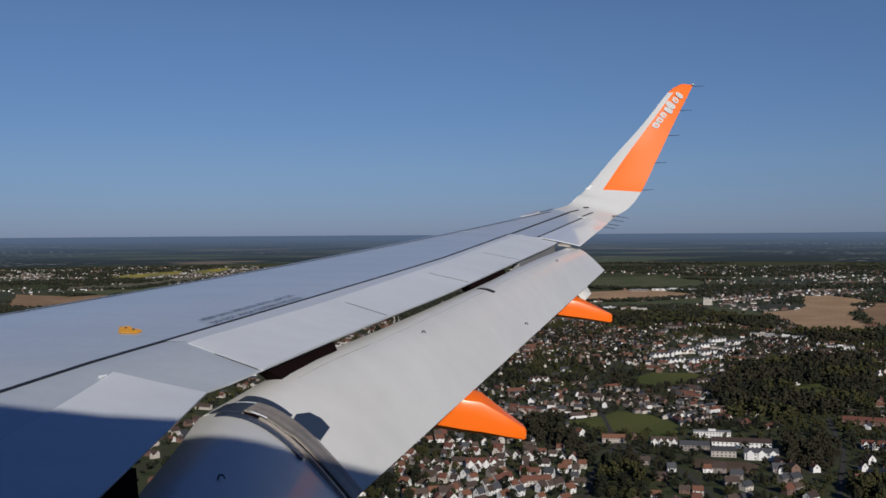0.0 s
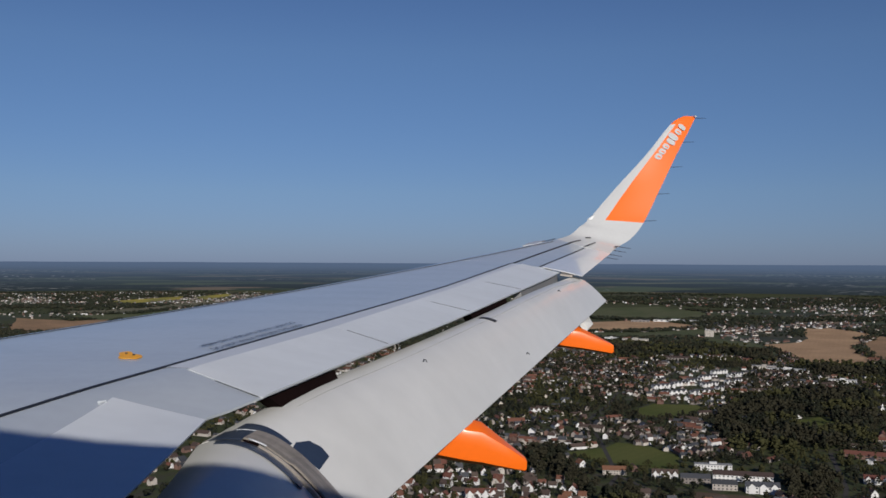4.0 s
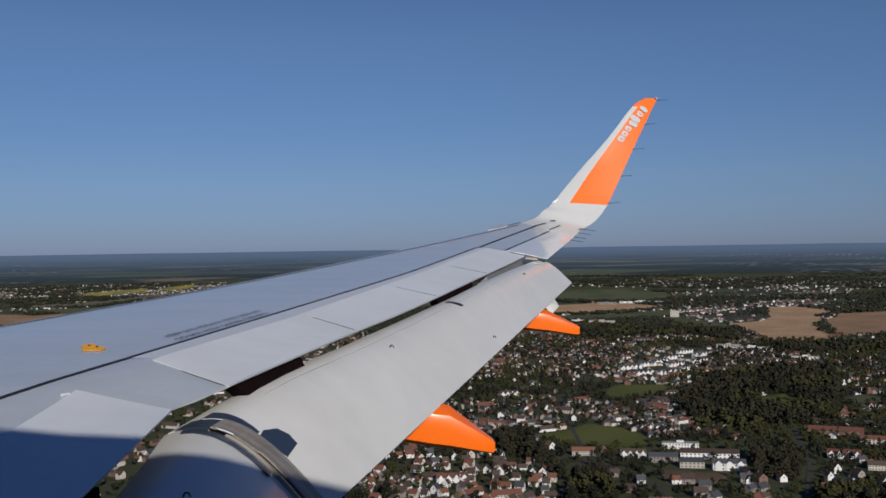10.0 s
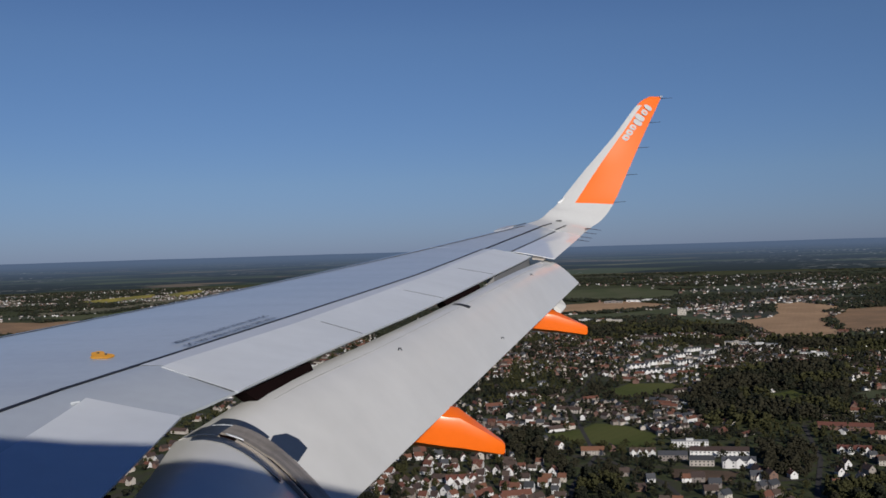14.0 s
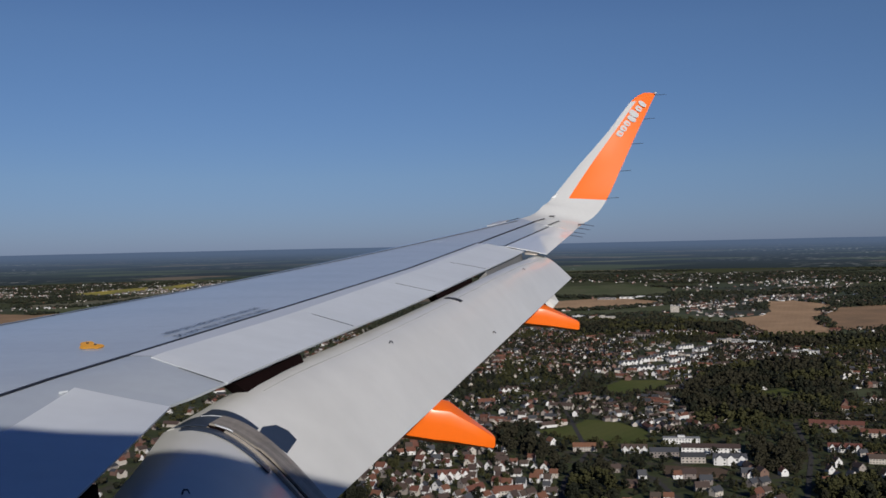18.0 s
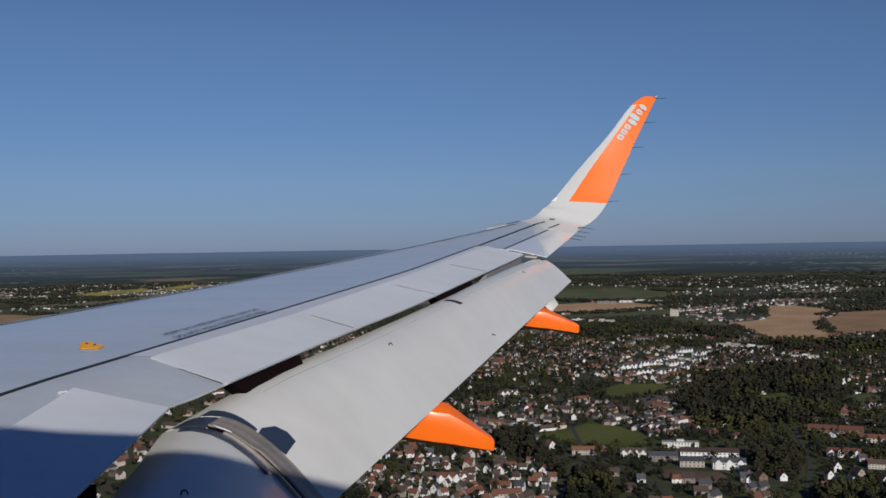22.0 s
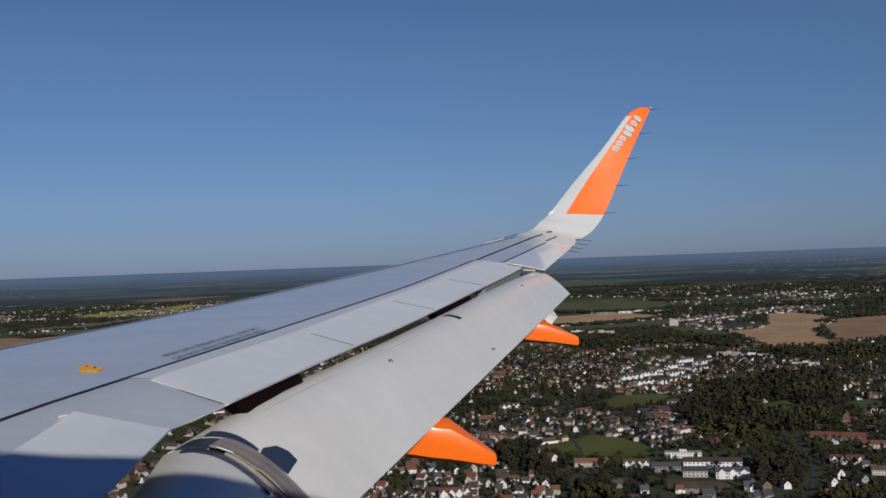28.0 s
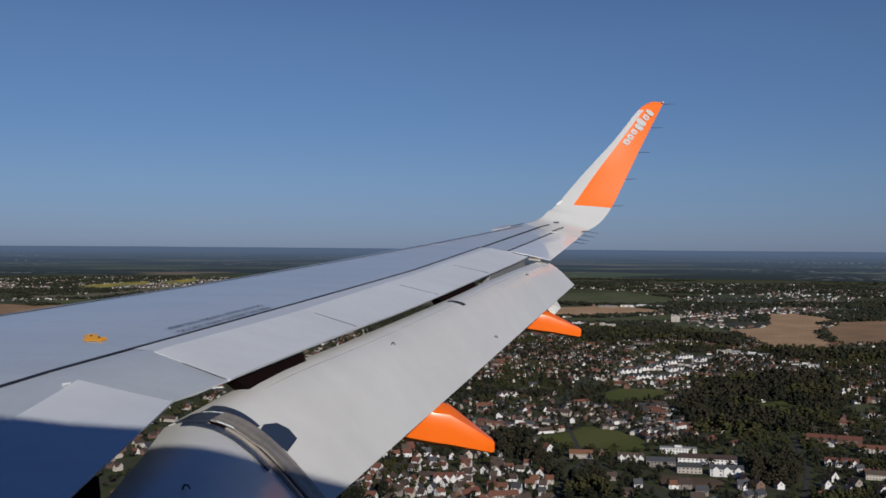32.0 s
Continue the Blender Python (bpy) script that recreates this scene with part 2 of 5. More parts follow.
def shroud(y):
    if y > 13.45:
        return Vector((8.08 + 0.31 * (y - 13.2), y, z_te(y) - 0.008 * (16.36 - y)))
    sag = 0.015 * math.exp(-((y - 9.2) / 1.0) ** 2) + 0.015 * max(0.0, min(1.0, (y - 8.6) / 1.8, (13.6 - y) / 0.8))
    return Vector((5.21 + 0.376 * (y - 6.4) if y > 6.255 else 5.136 + 0.036 * (y - 6.255), y, z_te(y) - (sag if y > 6.4 else 0.0)))


def top(y, u):
    """The upper skin: u runs from 0 at the crest over 1 at the spoilers' hinges to 2 at the trailing edge."""
    if u <= 1:
        return skin_at(y, lerp(crest(y).x, hinge(y).x, u))
    return hinge(y).lerp(shroud(y), u - 1)


def on_top(x, y, lift=0.004):
    c, h, s = crest(y).x, hinge(y).x, shroud(y).x
    u = (x - c) / (h - c) if x < h else 1 + (x - h) / (s - h)
    p = top(y, u)
    return Vector((x, y, p.z + lift))


airliner = thing("airliner", "white and orange jet airliner in flight, seen along one wing", "aircraft", m=AIR)


# wing box
def section(y):
    c, h, s = crest(y), hinge(y), shroud(y) if y < 13.45 else hinge(y).lerp(shroud(y), 0.12)
    k = chord(y)
    nose = c + Vector((-0.10 * k, 0, -0.055 * k))
    pts = [nose + Vector((0.015 * k, 0, -0.035 * k)), nose, c + Vector((-0.06 * k, 0, -0.02 * k)), c + Vector((-0.025 * k, 0, -0.004 * k))]
    pts += [top(y, u) for u in (0, 0.1, 0.2, 0.3, 0.4, 0.5, 0.6, 0.7, 0.8, 0.87, 0.93, 1.0)]
    pts += [h.lerp(s, 0.5), s, s - Vector((0, 0, 0.012)), h - Vector((0, 0, 0.05 * k)), h - Vector((0.12 * k, 0, 0.09 * k)), c - Vector((-0.05 * k, 0, 0.13 * k))]
    return pts


ys = [1.9, 3.0, 4.2, 5.0, 5.9, 6.255, 6.4, 6.65, 6.895, 6.905, 7.2, 7.5, 8, 8.5, 9, 9.5, 10, 10.5, 11, 11.5, 12, 12.5, 13, 13.44]
part("wing_box", loft("wing_box", [section(y) for y in ys], SKIN), airliner, "grey painted upper wing skin")
part("wing_tip_box", loft("wing_tip_box", [section(y) for y in (13.46, 13.8, 14.2, 14.6, 15, 15.35, 15.7, 16.05, 16.36)], SKIN), airliner, "grey painted outer wing skin")

# lines and strips laid on the skin
def ribbon(name, f, y0, y1, width, m, lift=0.004, n=40):
    a = [on_top(f(lerp(y0, y1, k / n)), lerp(y0, y1, k / n), lift) for k in range(n + 1)]
    b = [on_top(f(v.y) + width, v.y, lift) for v in a]
    verts = a + b + [v - Vector((0, 0, 0.003)) for v in a + b]
    q = n + 1
    faces = []
    for k in range(n):
        faces += [(k, k + 1, q + k + 1, q + k), (k, 2 * q + k, 2 * q + k + 1, k + 1), (q + k, q + k + 1, 3 * q + k + 1, 3 * q + k)]
    return mesh(name, verts, faces, m)


part("walkway_line", ribbon("walkway_line", walk_x, 2.2, 16.34, 0.031, SEAL, n=280), airliner, "black sealant line")
part("slat_seam", ribbon("slat_seam", lambda y: crest(y).x + 0.045, 2.5, 16.1, 0.014, SEAL, n=200), airliner)
part("seam_line", ribbon("seam_line", lambda y: hinge(y).x - 0.015, 13.5, 16.3, 0.02, SEAL), airliner)

def strip(name, f, g, y0, y1, m, lift=0.005, n=120):
    a = [on_top(f(lerp(y0, y1, k / n)), lerp(y0, y1, k / n), lift) for k in range(n + 1)]
    b = [on_top(g(v.y), v.y, lift) for v in a]
    verts, q = a + b + [v - Vector((0, 0, 0.003)) for v in a + b], n + 1
    faces = []
    for k in range(n):
        faces += [(k, k + 1, q + k + 1, q + k), (k, 2 * q + k, 2 * q + k + 1, k + 1), (q + k, q + k + 1, 3 * q + k + 1, 3 * q + k)]
    return mesh(name, verts, faces, m)


part("hinge_strip", strip("hinge_strip", lambda y: walk_x(y) + 0.03, lambda y: spoiler_front(y) + 0.012, 6.93, 13.42, BAND, 0.003), airliner, "lighter grey strip ahead of the spoilers")

# spoilers: (inner hinge y, outer hinge y, inner edge y, outer edge y)
def spoiler(h0, h1, s0, s1, name="spoiler"):
    n, rings = 16, []
    for k in range(n + 1):
        b = shroud(lerp(s0, s1, k / n))
        a = Vector((spoiler_front(lerp(h0, h1, k / n)), lerp(h0, h1, k / n), b.z))
        bend = max(0.12, min(0.8, (hinge(a.y).x - a.x) / (b.x - a.x)))
        lift = 0.003 if k == 0 and 6.5 < h0 < 7 else 0.008          # the inner panel lies flush at its root
        up = [on_top(p.x, p.y, lift) for p in (a.lerp(b, t) for t in (0.0, bend * 0.5, bend, bend + (1 - bend) * 0.25, bend + (1 - bend) * 0.5, bend + (1 - bend) * 0.75, 0.999))]
        up.append(up[-1] + Vector((0.012, 0, -0.001)))
        rings.append(up + [up[-1] - Vector((0.004, 0, 0.011)), up[3] - Vector((0, 0, 0.02)), up[0] - Vector((0, 0, 0.010))])
    return loft(name, rings, PANEL, smooth=False)


for h0, h1, s0, s1 in ((4.2, 6.27, 4.2, 6.2), (6.90, 8.438, 6.68, 8.287), (8.442, 10.038, 8.293, 10.027), (10.042, 11.648, 10.033, 11.677), (11.652, 13.42, 11.683, 13.40)):
    part("spoiler", spoiler(h0, h1, s0, s1), airliner, "light grey spoiler panel, closed")

# dark joints between the spoilers
for yh, ys2 in ((6.885, 6.665), (8.44, 8.29), (10.04, 10.03), (11.65, 11.68)):
    lip, fore = shroud(ys2), Vector((spoiler_front(yh), yh, 0))
    a, b = fore.lerp(lip, 0.4 if yh < 7 else 0.22), fore.lerp(lip, 0.985)
    a, b = on_top(a.x, a.y, 0.0), on_top(b.x, b.y, 0.0)
    up, w = Vector((0, 0, 0.0052 if yh < 7 else 0.0105)), Vector((0, 0.009 if yh < 7 else 0.007, 0))
    part("joint_gap", slab("joint_gap", [a + up, b + up, b + up + w, a + up + w * 0.25], 0.003, SEAL), airliner)
c = on_top(4.642, 6.195, 0)
part("hook_eye", rod("hook_eye", c, c + Vector((0.04, 0.0, 0.008)), 0.008, 0.005, SKIN), airliner, "small metal hook eye")

# aileron
rings = []
for k in range(33):
    y, e = lerp(13.46, 16.34, k / 32), lerp(13.24, 16.34, k / 32)
    a = hinge(y) + Vector((0.03, 0, 0.003))
    b = Vector((8.10 + 0.31 * (e - 13.2), e, z_te(e) - 0.008 * (16.36 - e) + 0.004))
    t = min(1.0, 0.12 + k / 8)
    rings.append([a, a.lerp(b, 0.35) + Vector((0, 0, 0.006)), a.lerp(b, 0.7) + Vector((0, 0, 0.005)), b, b - Vector((0.005, 0, 0.006)), a.lerp(b, 0.5) - Vector((0, 0, 0.04 * t)), a - Vector((0, 0, 0.05 * t))])
part("aileron", loft("aileron", rings, GLOSS, smooth=False), airliner, "glossy light grey aileron")


# flaps, let down on their tracks
def flap_nose(y):
    if y < 6.4:
        return Vector((5.235, y, 0.270 - 0.087 * (6.42 - y)))
    t = (y - 6.42) / 7.03
    rise = rows_at(((6.42, -0.025), (6.7, -0.010), (7.0, 0.004), (7.2, 0.004), (7.6, -0.012), (8.2, -0.022), (9.2, -0.022), (10.4, -0.016), (11.2, 0.0), (12.4, 0.004), (13.45, 0.0)), y)
    return Vector((lerp(5.22, 8.122, t), y, lerp(0.295, 1.007, t) + rise))


def flap_te(y):
    if y < 6.4:
        return Vector((5.814, y, -0.196 - 0.087 * (6.42 - y)))
    t = (y - 6.42) / 7.03
    return Vector((lerp(5.814, 8.453, t), y, lerp(-0.196, 0.709, t)))


def flap_top(y, v, lift=0.0):
    """The flap's upper side: v is 0 at the nose under the spoilers, 1 at the trailing edge."""
    a, b = flap_nose(y), flap_te(y)
    d = b - a
    p0 = a + Vector((-0.16, 0, -0.05)) * (d.length / 0.75)
    e = 1 - 0.75 * max(0.0, min(1.0, (y - 12.2) / 1.2))          # flatter towards the outer end
    p1 = a + Vector((0.20 * d.x + 0.02 * e, 0, 0.10 * d.length * e - 0.2 * (1 - e) * abs(d.z)))
    p2 = a.lerp(b, 0.55) + Vector((0.05, 0, 0.06)) * d.length * e
    rise = (0.045 * max(0.0, min(1.0, (y - 6.6) / 0.9)) if y > 6.6 else 0.0) * (0.5 + 0.5 * e)
    p0.z += rise
    p1.z += 0.45 * rise
    w = 1 - v
    p = p0 * w ** 3 + p1 * 3 * w * w * v + p2 * 3 * w * v * v + b * v ** 3
    nrm = Vector((-d.z, 0, d.x)).normalized()
    return p + nrm * lift


def flap_ring(y):
    vs = [0, 0.08, 0.18, 0.3, 0.42, 0.55, 0.7, 0.85, 1.0]
    up = [flap_top(y, v) for v in vs]
    L = (flap_te(y) - flap_nose(y)).length
    low = [flap_top(y, v, -0.16 * L * (v * (1 - v)) ** 0.5 - 0.008) for v in (1.0, 0.8, 0.55, 0.3, 0.12)]
    return up + low


outer_flap = part("outer_flap", loft("outer_flap", [flap_ring(lerp(6.44, 13.45, k / 24)) for k in range(25)], FLAPM), airliner, "light grey outer flap, extended")
inner_flap = part("inner_flap", loft("inner_flap", [flap_ring(lerp(2.1, 6.415, k / 8)) for k in range(9)], FLAPM), airliner, "light grey inner flap, extended")


def flap_strip(name, y0, y1, v0, v1, lift, m, n=14, thick=0.006, y0b=None, y1b=None):
    rings = []
    for k in range(n + 1):
        v = lerp(v0, v1, k / n)
        ya, yb = lerp(y0, y0 if y0b is None else y0b, k / n), lerp(y1, y1 if y1b is None else y1b, k / n)
        rings.append([flap_top(ya, v, lift), flap_top(yb, v, lift), flap_top(yb, v, lift - thick), flap_top(ya, v, lift - thick)])
    return loft(name, rings, m, smooth=False)


seam = part("seam_fairing", flap_strip("seam_fairing", 6.415, 6.527, 0.25, 1.0, 0.022, STEEL, thick=0.03, y0b=6.375, y1b=6.51), airliner, "bare metal rail between the flaps")
part("seal_strip", flap_strip("seal_strip", 6.531, 6.539, 0.12, 0.97, 0.014, PANEL, y0b=6.513, y1b=6.523), seam)
part("rail_clip", flap_strip("rail_clip", 6.386, 6.412, 0.28, 0.38, 0.026, PANEL), seam, "small white clip")
part("guide_slot", flap_strip("guide_slot", 6.384, 6.415, 0.25, 0.99, 0.012, DARK, y0b=6.340, y1b=6.375), seam)
part("rail_lip", flap_strip("rail_lip", 6.372, 6.383, 0.34, 1.0, 0.016, STEEL, thick=0.02, y0b=6.31, y1b=6.339), seam)
part("rail_root", flap_strip("rail_root", 6.40, 6.529, 0.06, 0.25, 0.012, RUBBER), seam, "dark root of the rail")
part("chafe_patch", flap_strip("chafe_patch", 6.545, 6.65, 0.10, 0.46, 0.006, RUBBER, y0b=6.528, y1b=6.572), outer_flap, "dark blue chafing patch")
part("chafe_patch", flap_strip("chafe_patch", 6.345, 6.398, 0.08, 0.66, 0.006, RUBBER, y0b=6.262, y1b=6.330), inner_flap, "dark blue chafing patch")
patch = [(6.54, 0.485), (6.60, 0.465), (6.68, 0.502), (6.705, 0.57), (6.694, 0.641), (6.56, 0.668)]
pv = [flap_top(y, v, 0.006) for y, v in patch]
part("hexagon_patch", slab("hexagon_patch", pv, 0.005, RUBBER, up=(0.6, 0, 0.8)), outer_flap, "dark blue six-sided patch")
def hook(y, v, k, flap):
    c = flap_top(y, v, 0.0)
    ob = part("grounding_hook", rod("grounding_hook", c, c + Vector((0.004, 0.012, 0.018)) * k, 0.005 * k, 0.004 * k, SEAL), flap, "small dark curled hook")
    a, b, e = (c + Vector(p) * k for p in ((0.004, 0.012, 0.018), (0.022, 0.022, 0.016), (0.034, 0.016, -0.004)))
    part("hook_bend", rod("hook_bend", a, b, 0.005 * k, 0.004 * k, SEAL), ob)
    part("hook_tip", rod("hook_tip", b, e, 0.004 * k, 0.003 * k, SEAL), ob)


for y, v in ((8.381, 0.375), (9.968, 0.855), (12.072, 0.355)):
    hook(y, v, 0.8, outer_flap)
hook(5.516, 0.326, 0.8, inner_flap)
part("wear_bar", flap_strip("wear_bar", 10.0, 10.06, 0.10, 0.33, 0.006, SEAL), outer_flap, "black curved wear strip")

def flap_line(name, v, y0, y1, width, m, lift=0.004, n=24):
    rings = []
    for k in range(n + 1):
        y = lerp(y0, y1, k / n)
        rings.append([flap_top(y, v, lift), flap_top(y, v + width, lift), flap_top(y, v + width, lift - 0.004), flap_top(y, v, lift - 0.004)])
    return loft(name, rings, m, smooth=False)


part("skin_seam", flap_line("skin_seam", 0.235, 6.95, 13.3, 0.002, SEAMGREY, 0.002), outer_flap)
part("end_plate", slab("end_plate", [shroud(13.25) + Vector((0.05, 0, 0.004)), shroud(13.44) + Vector((0.03, 0, 0.016)), shroud(13.44) + Vector((0.20, 0, 0.0)), shroud(13.25) + Vector((0.20, 0, -0.012))], 0.02, STEEL), outer_flap, "bare metal end plate")

# dark track beams in the slot ahead of the flap
ring = lambda p: [p + Vector((-0.30, 0, -0.02)), p + Vector((0.0, 0, -0.03)), p + Vector((0.04, 0, -0.45)), p + Vector((-0.30, 0, -0.50))]
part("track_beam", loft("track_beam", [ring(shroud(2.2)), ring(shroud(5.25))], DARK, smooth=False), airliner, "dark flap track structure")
def beam_ring(y, lean):
    p, q = shroud(y), shroud(y + lean)
    return [p + Vector((-0.10, 0, -0.03)), p + Vector((-0.02, 0, -0.03)), q + Vector((0.0, 0, -0.24)), q + Vector((-0.10, 0, -0.24))]


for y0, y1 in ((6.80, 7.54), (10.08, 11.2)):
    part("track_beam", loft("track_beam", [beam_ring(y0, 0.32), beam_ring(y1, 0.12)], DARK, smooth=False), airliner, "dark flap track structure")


COVE = mat("grey_cove_panel", (0.17, 0.17, 0.175), 0.6, 0, 0.15, 2, 20)
ring = lambda p: [p + Vector((-0.10, 0, -0.03)), p + Vector((-0.02, 0, -0.03)), p + Vector((0.0, 0, -0.20)), p + Vector((-0.10, 0, -0.20))]
part("cove_panel", loft("cove_panel", [ring(shroud(lerp(11.75, 13.4, k / 4))) for k in range(5)], COVE, smooth=False), airliner, "grey panel in the slot ahead of the flap")


# flap track fairings: a wedge that hangs under the flap and sinks with it
def fairing(name, y, rows, half):
    rings = []
    for x, zt, zb, k in rows:
        h, m, edge = half * k, lerp(zt, zb, 0.55), lerp(zt, zb, 0.04 + 0.2 * max(0.0, (k - 0.5) / 0.5))
        half_ring = [(0.12, zt), (0.93, edge), (1.0, lerp(edge, zb, 0.12)), (1.0, m), (0.92, lerp(zt, zb, 0.9)), (0.5, zb)]
        rings.append([Vector((x, y + h * u, z)) for u, z in half_ring] + [Vector((x, y - h * u, z)) for u, z in half_ring[::-1]])
    return loft(name, rings, ORANGE)


part("flap_track_fairing", fairing("flap_track_fairing", 8.3, [(5.75, -0.06, -0.13, 0.3), (5.95, 0.05, -0.16, 0.8), (6.277, 0.13, -0.205, 1.0), (6.46, 0.06, -0.235, 0.95), (6.57, 0.036, -0.25, 0.88), (6.74, -0.095, -0.275, 0.72), (6.872, -0.197, -0.294, 0.55), (6.886, -0.215, -0.28, 0.45)], 0.13), airliner, "bright orange flap track fairing")
part("flap_track_fairing", fairing("flap_track_fairing", 12.2, [(7.2, 0.38, 0.30, 0.3), (7.4, 0.46, 0.27, 0.8), (7.686, 0.50, 0.235, 1.0), (7.84, 0.475, 0.215, 0.95), (7.901, 0.458, 0.21, 0.9), (8.1, 0.36, 0.185, 0.75), (8.261, 0.28, 0.164, 0.55), (8.282, 0.262, 0.18, 0.45)], 0.115), airliner, "bright orange flap track fairing")
part("flap_tab", slab("flap_tab", [(8.00, 12.80, 0.66), (8.105, 12.72, 0.542), (8.132, 12.60, 0.468), (8.06, 12.49, 0.42), (7.95, 12.5, 0.53)], 0.05, FLAPM, up=(0.6, 0, 0.8)), outer_flap, "grey tab at the flap's edge")

# ---------------------------------------------------------------- the upturned wing tip
SECT = [(tuple(crest(16.36) + Vector((-0.03, 0, -0.004))), tuple(shroud(16.36) + Vector((0.012, 0, 0.003)))), ((8.50, 16.7, 1.64), (9.31, 16.8, 1.475)), ((8.68, 16.9, 1.78), (9.535, 16.95, 1.605)), ((8.84, 17.04, 1.897), (9.777, 17.14, 1.872)),
        ((9.355, 17.35, 2.46), (10.105, 17.37, 2.46)), ((9.89, 17.55, 3.03), (10.42, 17.6, 3.03)), ((10.365, 17.75, 3.60), (10.75, 17.83, 3.60)), ((10.62, 17.85, 3.765), (10.846, 17.9, 3.768))]
CUT = [0.30, 0.30, 0.30, 0.30, 0.27, 0.22, 0.25, 0.2]


def fin_point(i, t, side=0.0):
    a, b = Vector(SECT[i][0]), Vector(SECT[i][1])
    p = a.lerp(b, t)
    out = Vector((0, 0.93, -0.36)) if i > 2 else Vector((0, 0.35 + 0.2 * i, -0.93 + 0.15 * i))
    return p + out.normalized() * side


def spline(q, t):
    """Through the rows q, smoothly; t counts the rows."""
    i = min(len(q) - 2, int(t))
    w = t - i
    p0, p1, p2, p3 = (Vector(q[max(0, min(len(q) - 1, k))]) for k in (i - 1, i, i + 1, i + 2))
    return 0.5 * (2 * p1 + (p2 - p0) * w + (2 * p0 - 5 * p1 + 4 * p2 - p3) * w * w + (3 * p1 - p0 - 3 * p2 + p3) * w ** 3)


rings, marks = [], []
for n in range(29):
    t = n / 4
    a, b = spline([q[0] for q in SECT], t), spline([q[1] for q in SECT], t)
    cut = lerp(CUT[min(7, int(t))], CUT[min(7, int(t) + 1)], t - int(t))
    size = (b - a).length
    w = min(1.0, t / 3)
    out = Vector((0, lerp(0.08, 0.93, w), lerp(-1.0, -0.36, w))).normalized()
    fr = [0.0, cut * 0.35, cut, 0.45, 0.62, 0.8, 1.0]
    rings.append([a.lerp(b, f) - out * (0.03 * w * size * math.sin(math.pi * f ** 0.6)) for f in fr] + [a.lerp(b, f) + out * (0.09 * size * math.sin(math.pi * f ** 0.6) + 0.006) for f in (0.97, 0.62, 0.3, 0.06)])
    marks.append(t)
fin = part("upturned_tip", loft("upturned_tip", rings, [WHITE, ORANGE], pick=lambda i, j: 1 if (marks[i] >= 3 and 2 <= j <= 8) or marks[i] >= 6.0 else 0), airliner, "white and orange upturned wing tip")
part("tip_lamp", slab("tip_lamp", [fin_point(3, -0.02, -0.01), fin_point(3, 0.06, -0.02), fin_point(3, 0.07, -0.02) + Vector((0.06, 0.02, 0.10)), fin_point(3, 0.0, -0.01) + Vector((0.07, 0.02, 0.08))], 0.01, mat("lamp_glass", (0.26, 0.28, 0.31), 0.15, 0, 0.1), up=(0, -0.9, 0.4)), fin, "dark glass lamp cover")
part("slat_end", slab("slat_end", [crest(15.3) + Vector((-0.05, 0, 0.008)), crest(15.55) + Vector((-0.09, 0, 0.020)), crest(15.85) + Vector((-0.10, 0, 0.024)), crest(16.05) + Vector((-0.05, 0, 0.014)), crest(15.6) + Vector((-0.01, 0, 0.004))], 0.016, WHITE), airliner, "pale outer end of the leading-edge slat")
part("slat_gap", ribbon("slat_gap", lambda y: crest(y).x - 0.035, 15.9, 16.34, 0.02, SEAL, 0.006), airliner)
# pale lettering shapes, kept as plain blocks
def fin_at(s, t, lift):
    i = min(6, int(s))
    w = s - i
    return fin_point(i, t, lift).lerp(fin_point(i + 1, t, lift), w)


def pale_shape(q, t, lo, wide, slot):
    """One plain rounded block with a small notch, along the tip's trailing edge."""
    ol = []
    for k in range(14):
        a = 2 * math.pi * k / 14
        v = lo * 0.5 * math.copysign(abs(math.sin(a)) ** 0.7, math.sin(a))
        ol.append(fin_at(q - 0.35 * v + wide * 0.5 * math.copysign(abs(math.cos(a)) ** 0.7, math.cos(a)), t + v, -0.026))
    block = part("pale_block", slab("pale_block", ol, 0.004, WHITE, up=(0, -0.93, 0.36)), fin)
    if slot:
        cut = [fin_at(q - 0.35 * lo * v + wide * u, t + lo * v, -0.029) for u, v in ((-0.10, -0.16), (0.10, -0.16), (0.10, 0.34), (-0.10, 0.34))]
        part("orange_notch", slab("orange_notch", cut, 0.002, ORANGE, up=(0, -0.93, 0.36)), block)


for q, t, lo, wide, slot in ((4.97, 0.45, 0.26, 0.16, True), (5.13, 0.46, 0.27, 0.15, True), (5.29, 0.47, 0.28, 0.14, True), (5.44, 0.54, 0.42, 0.13, False), (5.60, 0.50, 0.50, 0.15, False), (5.76, 0.57, 0.34, 0.14, True), (5.92, 0.60, 0.46, 0.12, False)):
    pale_shape(q, t, lo, wide, slot)
def fin_line(name, q0, q1, t0, t1, width):
    """A dark joint that runs on from the wing into the tip's root."""
    rings = []
    for k in range(9):
        q, t = lerp(q0, q1, k / 8), lerp(t0, t1, k / 8)
        a, b = fin_at(q, t, -0.012), fin_at(q, t + width, -0.012)
        rings.append([a, b, b + Vector((0, 0, -0.006)), a + Vector((0, 0, -0.006))])
    part(name, loft(name, rings, SEAL, smooth=False), fin)


